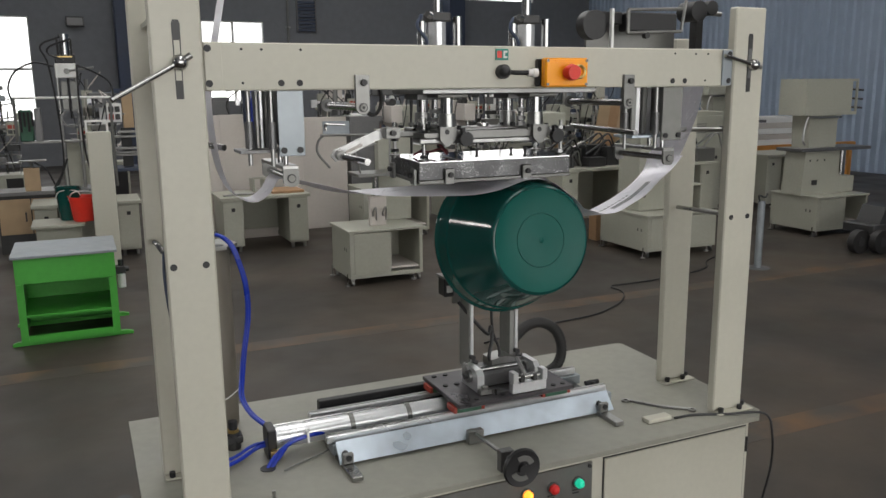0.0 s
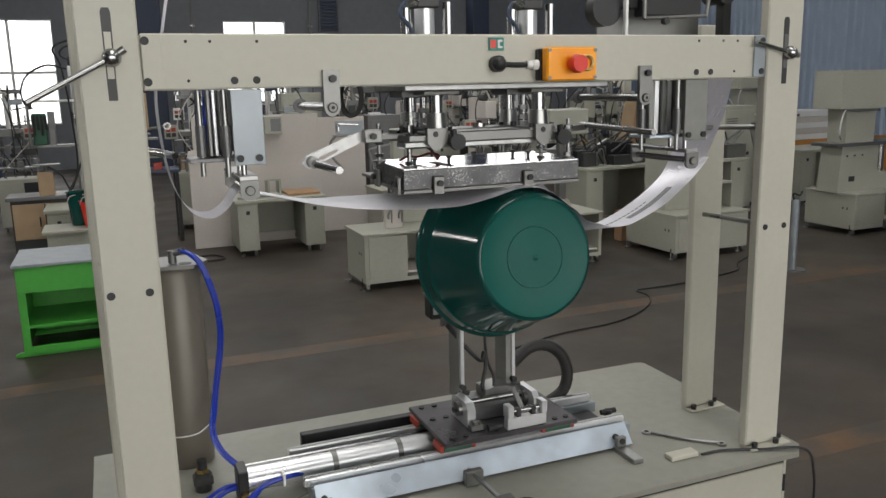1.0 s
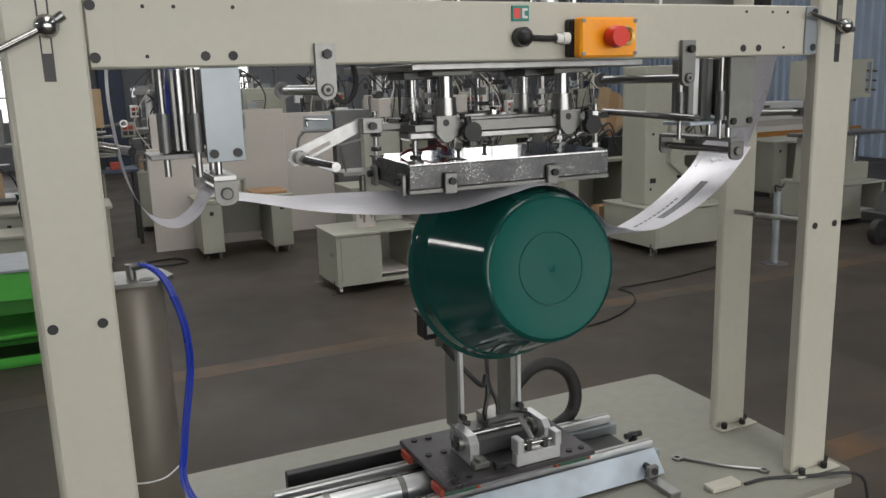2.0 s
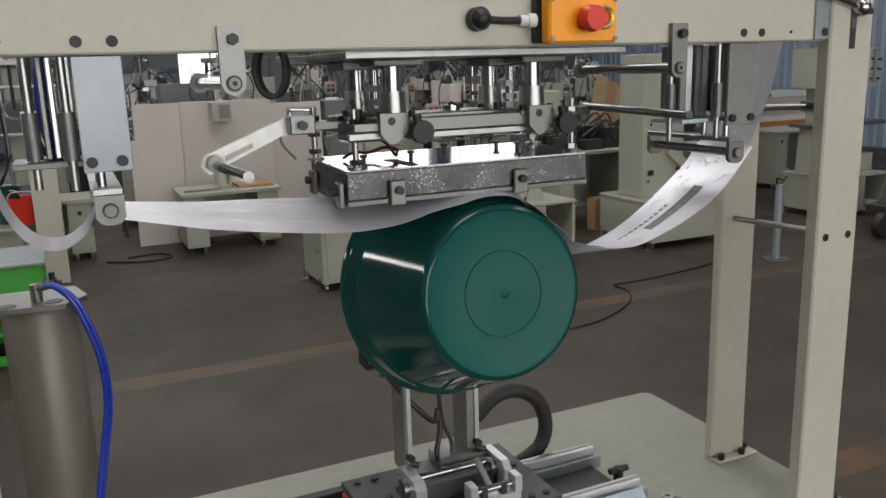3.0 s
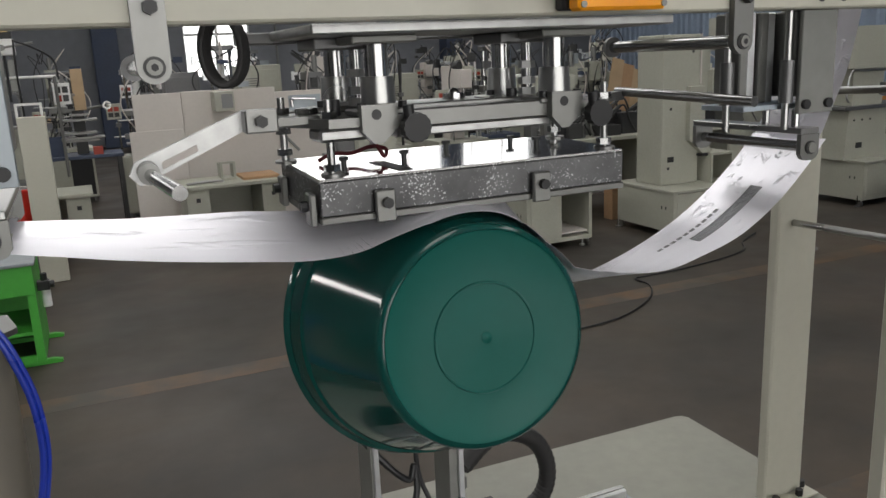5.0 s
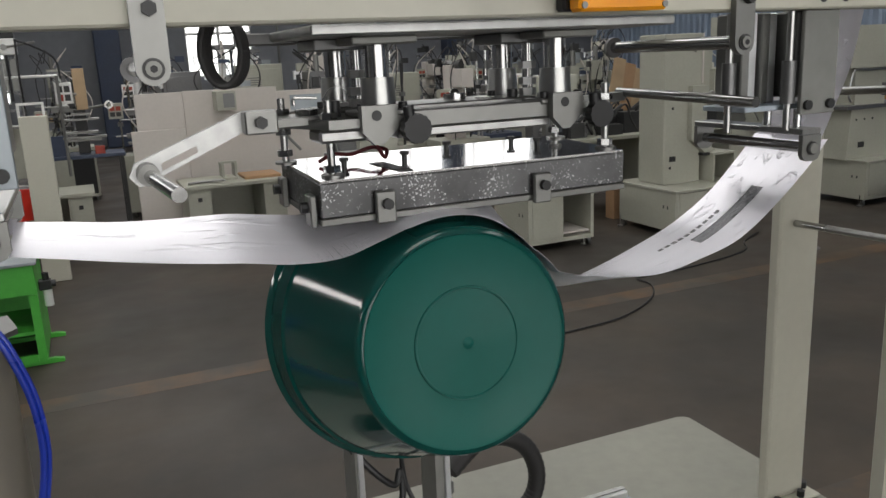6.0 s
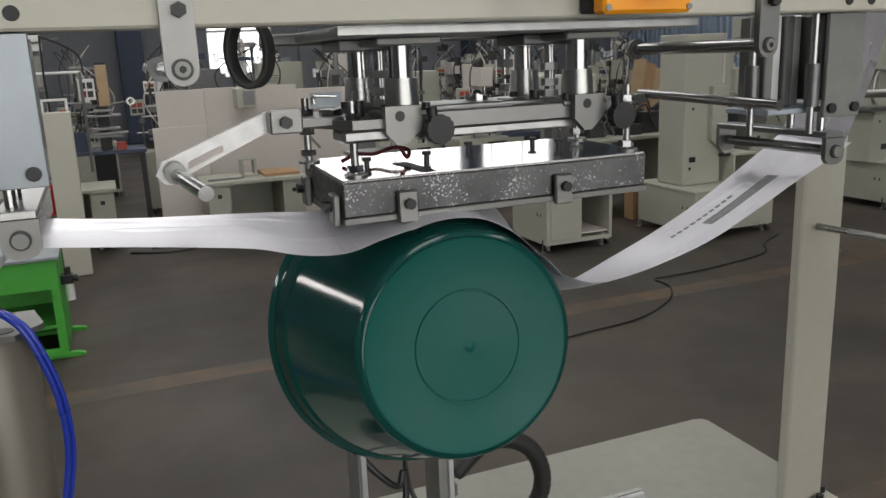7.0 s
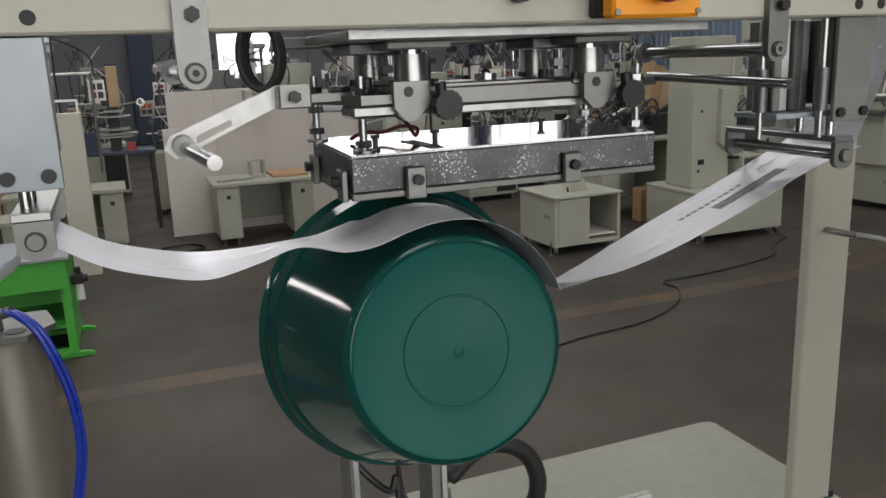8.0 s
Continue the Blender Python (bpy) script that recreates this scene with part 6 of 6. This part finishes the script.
# further presses and stands, row behind row
ROWS_OF_PRESSES = [
    (-1.25, 9.2, 0.6), (-2.1, 10.4, 0.62), (1.35, 11.6, 0.75), (2.35, 11.3, 0.75), (3.25, 11.0, 0.7), (4.1, 10.6, 0.7), (4.9, 10.2, 0.75), (5.8, 10.9, 0.7),
    (6.7, 10.6, 0.75), (7.6, 11.2, 0.7), (8.6, 10.2, 0.7), (-0.9, 12.6, 0.7), (0.4, 13.4, 0.75), (1.6, 13.8, 0.8), (2.9, 13.4, 0.75), (4.0, 13.0, 0.8), (5.2, 13.6, 0.75), (6.4, 13.2, 0.8),
    (7.8, 13.8, 0.75), (9.2, 13.4, 0.8), (-2.6, 13.6, 0.7), (3.4, 15.6, 0.8), (5.0, 16.0, 0.8), (6.8, 15.6, 0.8), (8.6, 16.0, 0.8), (1.9, 16.0, 0.8), (10.6, 15.4, 0.8), (0.2, 16.4, 0.8), (-1.8, 16.0, 0.8),
]
for k, (x, y, h) in enumerate(ROWS_OF_PRESSES):
    print_press(x, y, h, (k * 5 + k // 3) % 6, 40 + k)


def tall_cabinet(x0, x1, y0, y1, h, mat="beige", label="tall grey-beige electrical cabinet"):
    c = thing("tall_cabinet", ((x0 + x1) / 2, (y0 + y1) / 2, 0.0), label, "cabinet", "tall cabinets")
    part("body", S().box(x0, x1, y0, y1, 0.05, h, 0.006), mat, c)
    part("plinth", S().box(x0 + 0.03, x1 - 0.03, y0 + 0.03, y1 - 0.03, 0.0, 0.0495), "dark", c)
    part("door", S().box(x0 + 0.03, x1 - 0.03, y0 - 0.008, y0 - 0.001, 0.12, h - 0.06, 0.003), mat, c)
    part("lock", S().rod((x1 - 0.1, y0 - 0.012, h * 0.55), (x1 - 0.1, y0 - 0.0085, h * 0.55), 0.025, 10), "dark", c)
    for k in range(5):
        part("louvre", S().box(x0 + 0.12, x1 - 0.3, y0 - 0.011, y0 - 0.0085, h - 0.3 + 0.03 * k, h - 0.288 + 0.03 * k), "slate", c)
    return c


tall_cabinet(7.35, 7.95, 9.1, 9.6, 1.78)
tall_cabinet(4.35, 5.0, 11.6, 12.1, 1.55)
tall_cabinet(3.35, 3.8, 10.3, 10.8, 1.45, "slate", "tall dark grey electrical cabinet")
tall_cabinet(7.9, 8.5, 9.0, 9.6, 1.45)
tall_cabinet(2.6, 3.2, 12.1, 12.5, 1.75)
tall_cabinet(1.7, 2.15, 12.3, 12.7, 1.7, "slate", "tall dark grey electrical cabinet")
tall_cabinet(-3.4, -2.4, 8.6, 9.2, 1.1, "slate", "dark grey machine cabinet")

# wood, cartons and sheets
for x, y, w, d, h, m in ((5.9, 9.5, 0.5, 0.4, 0.45, "carton"), (9.0, 12.2, 0.8, 0.5, 0.7, "wood"), (5.6, 7.9, 0.35, 0.15, 0.35, "carton")):
    solid("packing_box", S().box(x, x + w, y, y + d, 0.0, h, 0.006), m, ("brown cardboard carton" if m == "carton" else "raw plywood crate") + " among the machines", "box", "packing boxes", base=(x, y, 0))
for k in range(4):
    s = S().slab([(6.25 + 0.16 * k, 0.9), (6.45 + 0.16 * k, 0.9), (6.56 + 0.16 * k, 1.62 - 0.07 * k), (6.4 + 0.16 * k, 1.66 - 0.07 * k)], "xz", 9.0 + 0.02 * k, 9.012 + 0.02 * k)
    solid("veneer_sheet", s, ("wood", "carton")[k % 2], "thin brown wooden sheet leaning behind the workbench", "sheet", "leaning sheets", base=(6.0 + 0.25 * k, 9.0, 0.9))

# clutter on the long workbench
r = random.Random(7)
for k in range(30):
    x, y = r.uniform(5.0, 7.5), r.uniform(8.2, 8.7)
    c = thing("machine_part", (x, y, 0.85), "dark oily machine part lying on the workbench", "machine part", "parts on the workbench")
    s = r.uniform(0.06, 0.16)
    part("block", S().box(x - s, x + s, y - s * 0.6, y + s * 0.6, 0.8505, 0.85 + s * r.uniform(0.8, 2.0), 0.006), ("dark", "black", "slate", "black", "dark", "alu")[k % 6], c)
    part("bar", S().rod((x - s, y, 0.87 + s), (x + 2 * s, y + s, 0.9 + 2 * s), 0.014, 8).tube([(x, y, 0.86 + s), (x + s, y - 0.1, 0.92 + 2 * s), (x + 2 * s, y - 0.05, 0.87 + s), (x + 3 * s, y, 0.86)], 0.01, 6), ("dark", "black", "steel")[k % 3], c)

# ochre rail with boards at the sheet wall
orl = thing("conveyor_frame", (11.5, 11.2, 0.0), "ochre painted steel conveyor frame with pale boards on it", "conveyor")
part("rail", S().box(9.6, 13.6, 10.9, 11.0, 0.62, 0.74, 0.004), "rail", orl)
part("rail", S().box(9.6, 13.6, 11.5, 11.6, 0.62, 0.74, 0.004), "rail", orl)
for x in (9.7, 11.2, 12.6, 13.5):
    part("leg", S().box(x - 0.04, x + 0.04, 10.92, 10.98, 0.0, 0.6195), "rail", orl)
    part("leg", S().box(x - 0.04, x + 0.04, 11.52, 11.58, 0.0, 0.6195), "rail", orl)
for k in range(5):
    part("board", S().box(9.9 + 0.03 * k, 12.4 - 0.05 * k, 10.95, 11.55, 0.742 + 0.1 * k, 0.838 + 0.1 * k, 0.004), "pale" if k % 2 else "white", orl)
tall_cabinet(8.75, 9.3, 9.3, 9.9, 1.3)

# hand truck, standpipe, floor cable
ht = thing("pallet_truck", (8.1, 6.0, 0.0), "dark worn pallet truck with black rubber wheels", "pallet truck")
for x, y in ((7.72, 6.02), (7.9, 5.9), (8.5, 6.0)):
    w = part("wheel", S().rod((x, y - 0.04, 0.13), (x, y + 0.04, 0.13), 0.13, 24), "rubber", ht)
    part("hub", S().rod((x, y - 0.045, 0.13), (x, y + 0.045, 0.13), 0.05, 16), "dark", w)
part("chassis", S().box(7.85, 8.9, 5.95, 6.35, 0.2, 0.30, 0.01), "dark", ht)
part("mast", S().slab([(8.0, 0.301), (8.25, 0.301), (8.22, 0.5), (8.08, 0.48)], "xz", 6.0, 6.3), "dark", ht)
part("engine", S().box(8.3, 8.8, 6.0, 6.3, 0.301, 0.45, 0.02), "dark", ht)
part("tiller", S().tube([(8.3, 6.1, 0.55), (8.5, 6.0, 1.1), (8.62, 5.95, 1.45), (8.5, 5.95, 1.52)], 0.02, 10), "black", ht)
pp = thing("standpipe", (6.2, 5.95, 0.0), "short galvanised steel standpipe fixed to the floor", "pipe")
part("pipe", S().rod((6.2, 5.95, 0.008), (6.2, 5.95, 0.68), 0.036, 18), "zinc", pp)
part("base_plate", S().rod((6.2, 5.95, 0.0), (6.2, 5.95, 0.0075), 0.12, 24), "slate", pp)
part("cable_tuft", S().tube([(6.17, 5.95, 0.68), (6.14, 5.93, 0.74), (6.22, 5.93, 0.72), (6.27, 5.95, 0.75)], 0.009, 6), "black", pp)
fc = thing("floor_cable", (4.5, 5.8, 0.0), "black cable lying in a bend on the floor", "cable")
part("cable", S().tube([(2.6, 4.95, 0.009), (3.15, 5.14, 0.009), (3.72, 5.22, 0.009), (4.15, 5.45, 0.009), (4.38, 5.72, 0.009), (4.40, 5.93, 0.009), (4.55, 5.95, 0.009), (5.0, 5.98, 0.009), (5.67, 6.13, 0.009), (5.95, 6.4, 0.009), (6.3, 6.6, 0.009)], 0.0065, 8), "black", fc)
f2 = thing("floor_cable", (1.2, 9.0, 0.0), "black cable loop on the floor between the desks", "cable")
part("cable", S().tube([(0.7, 9.2, 0.012), (1.0, 9.05, 0.012), (1.3, 9.1, 0.012), (1.2, 9.35, 0.012), (0.9, 9.3, 0.012)], 0.011, 8), "black", f2)


# ---- what moves ----
def motions():
    times = [0.5 * k for k in range(16)] + [7.6, 7.7, 7.8, 7.9, 8.0]
    hx, hy, hz = HEAD_AT
    walk(head, [(t, pose(hx, hy, hz + lift(t))) for t in (0, 4.0, 7.0, 7.5, 7.6, 7.7, 7.8, 7.9, 8.0)])
    walk(car, [(t, pose(bucket_x(t), 2.17, 0.853)) for t in (0, 2, 4, 6, 8.0)])
    walk(bucket, [(t, bucket_pose(bucket_x(t), -math.degrees(0.02825 * t / 0.19))) for t in (0, 2, 4, 6, 8.0)])
    rows = [(t, web_poses(t)[0]) for t in times]
    for i, strip in enumerate(STRIPS):
        walk(strip, [(t, m[i]) for t, m in rows])


motions()
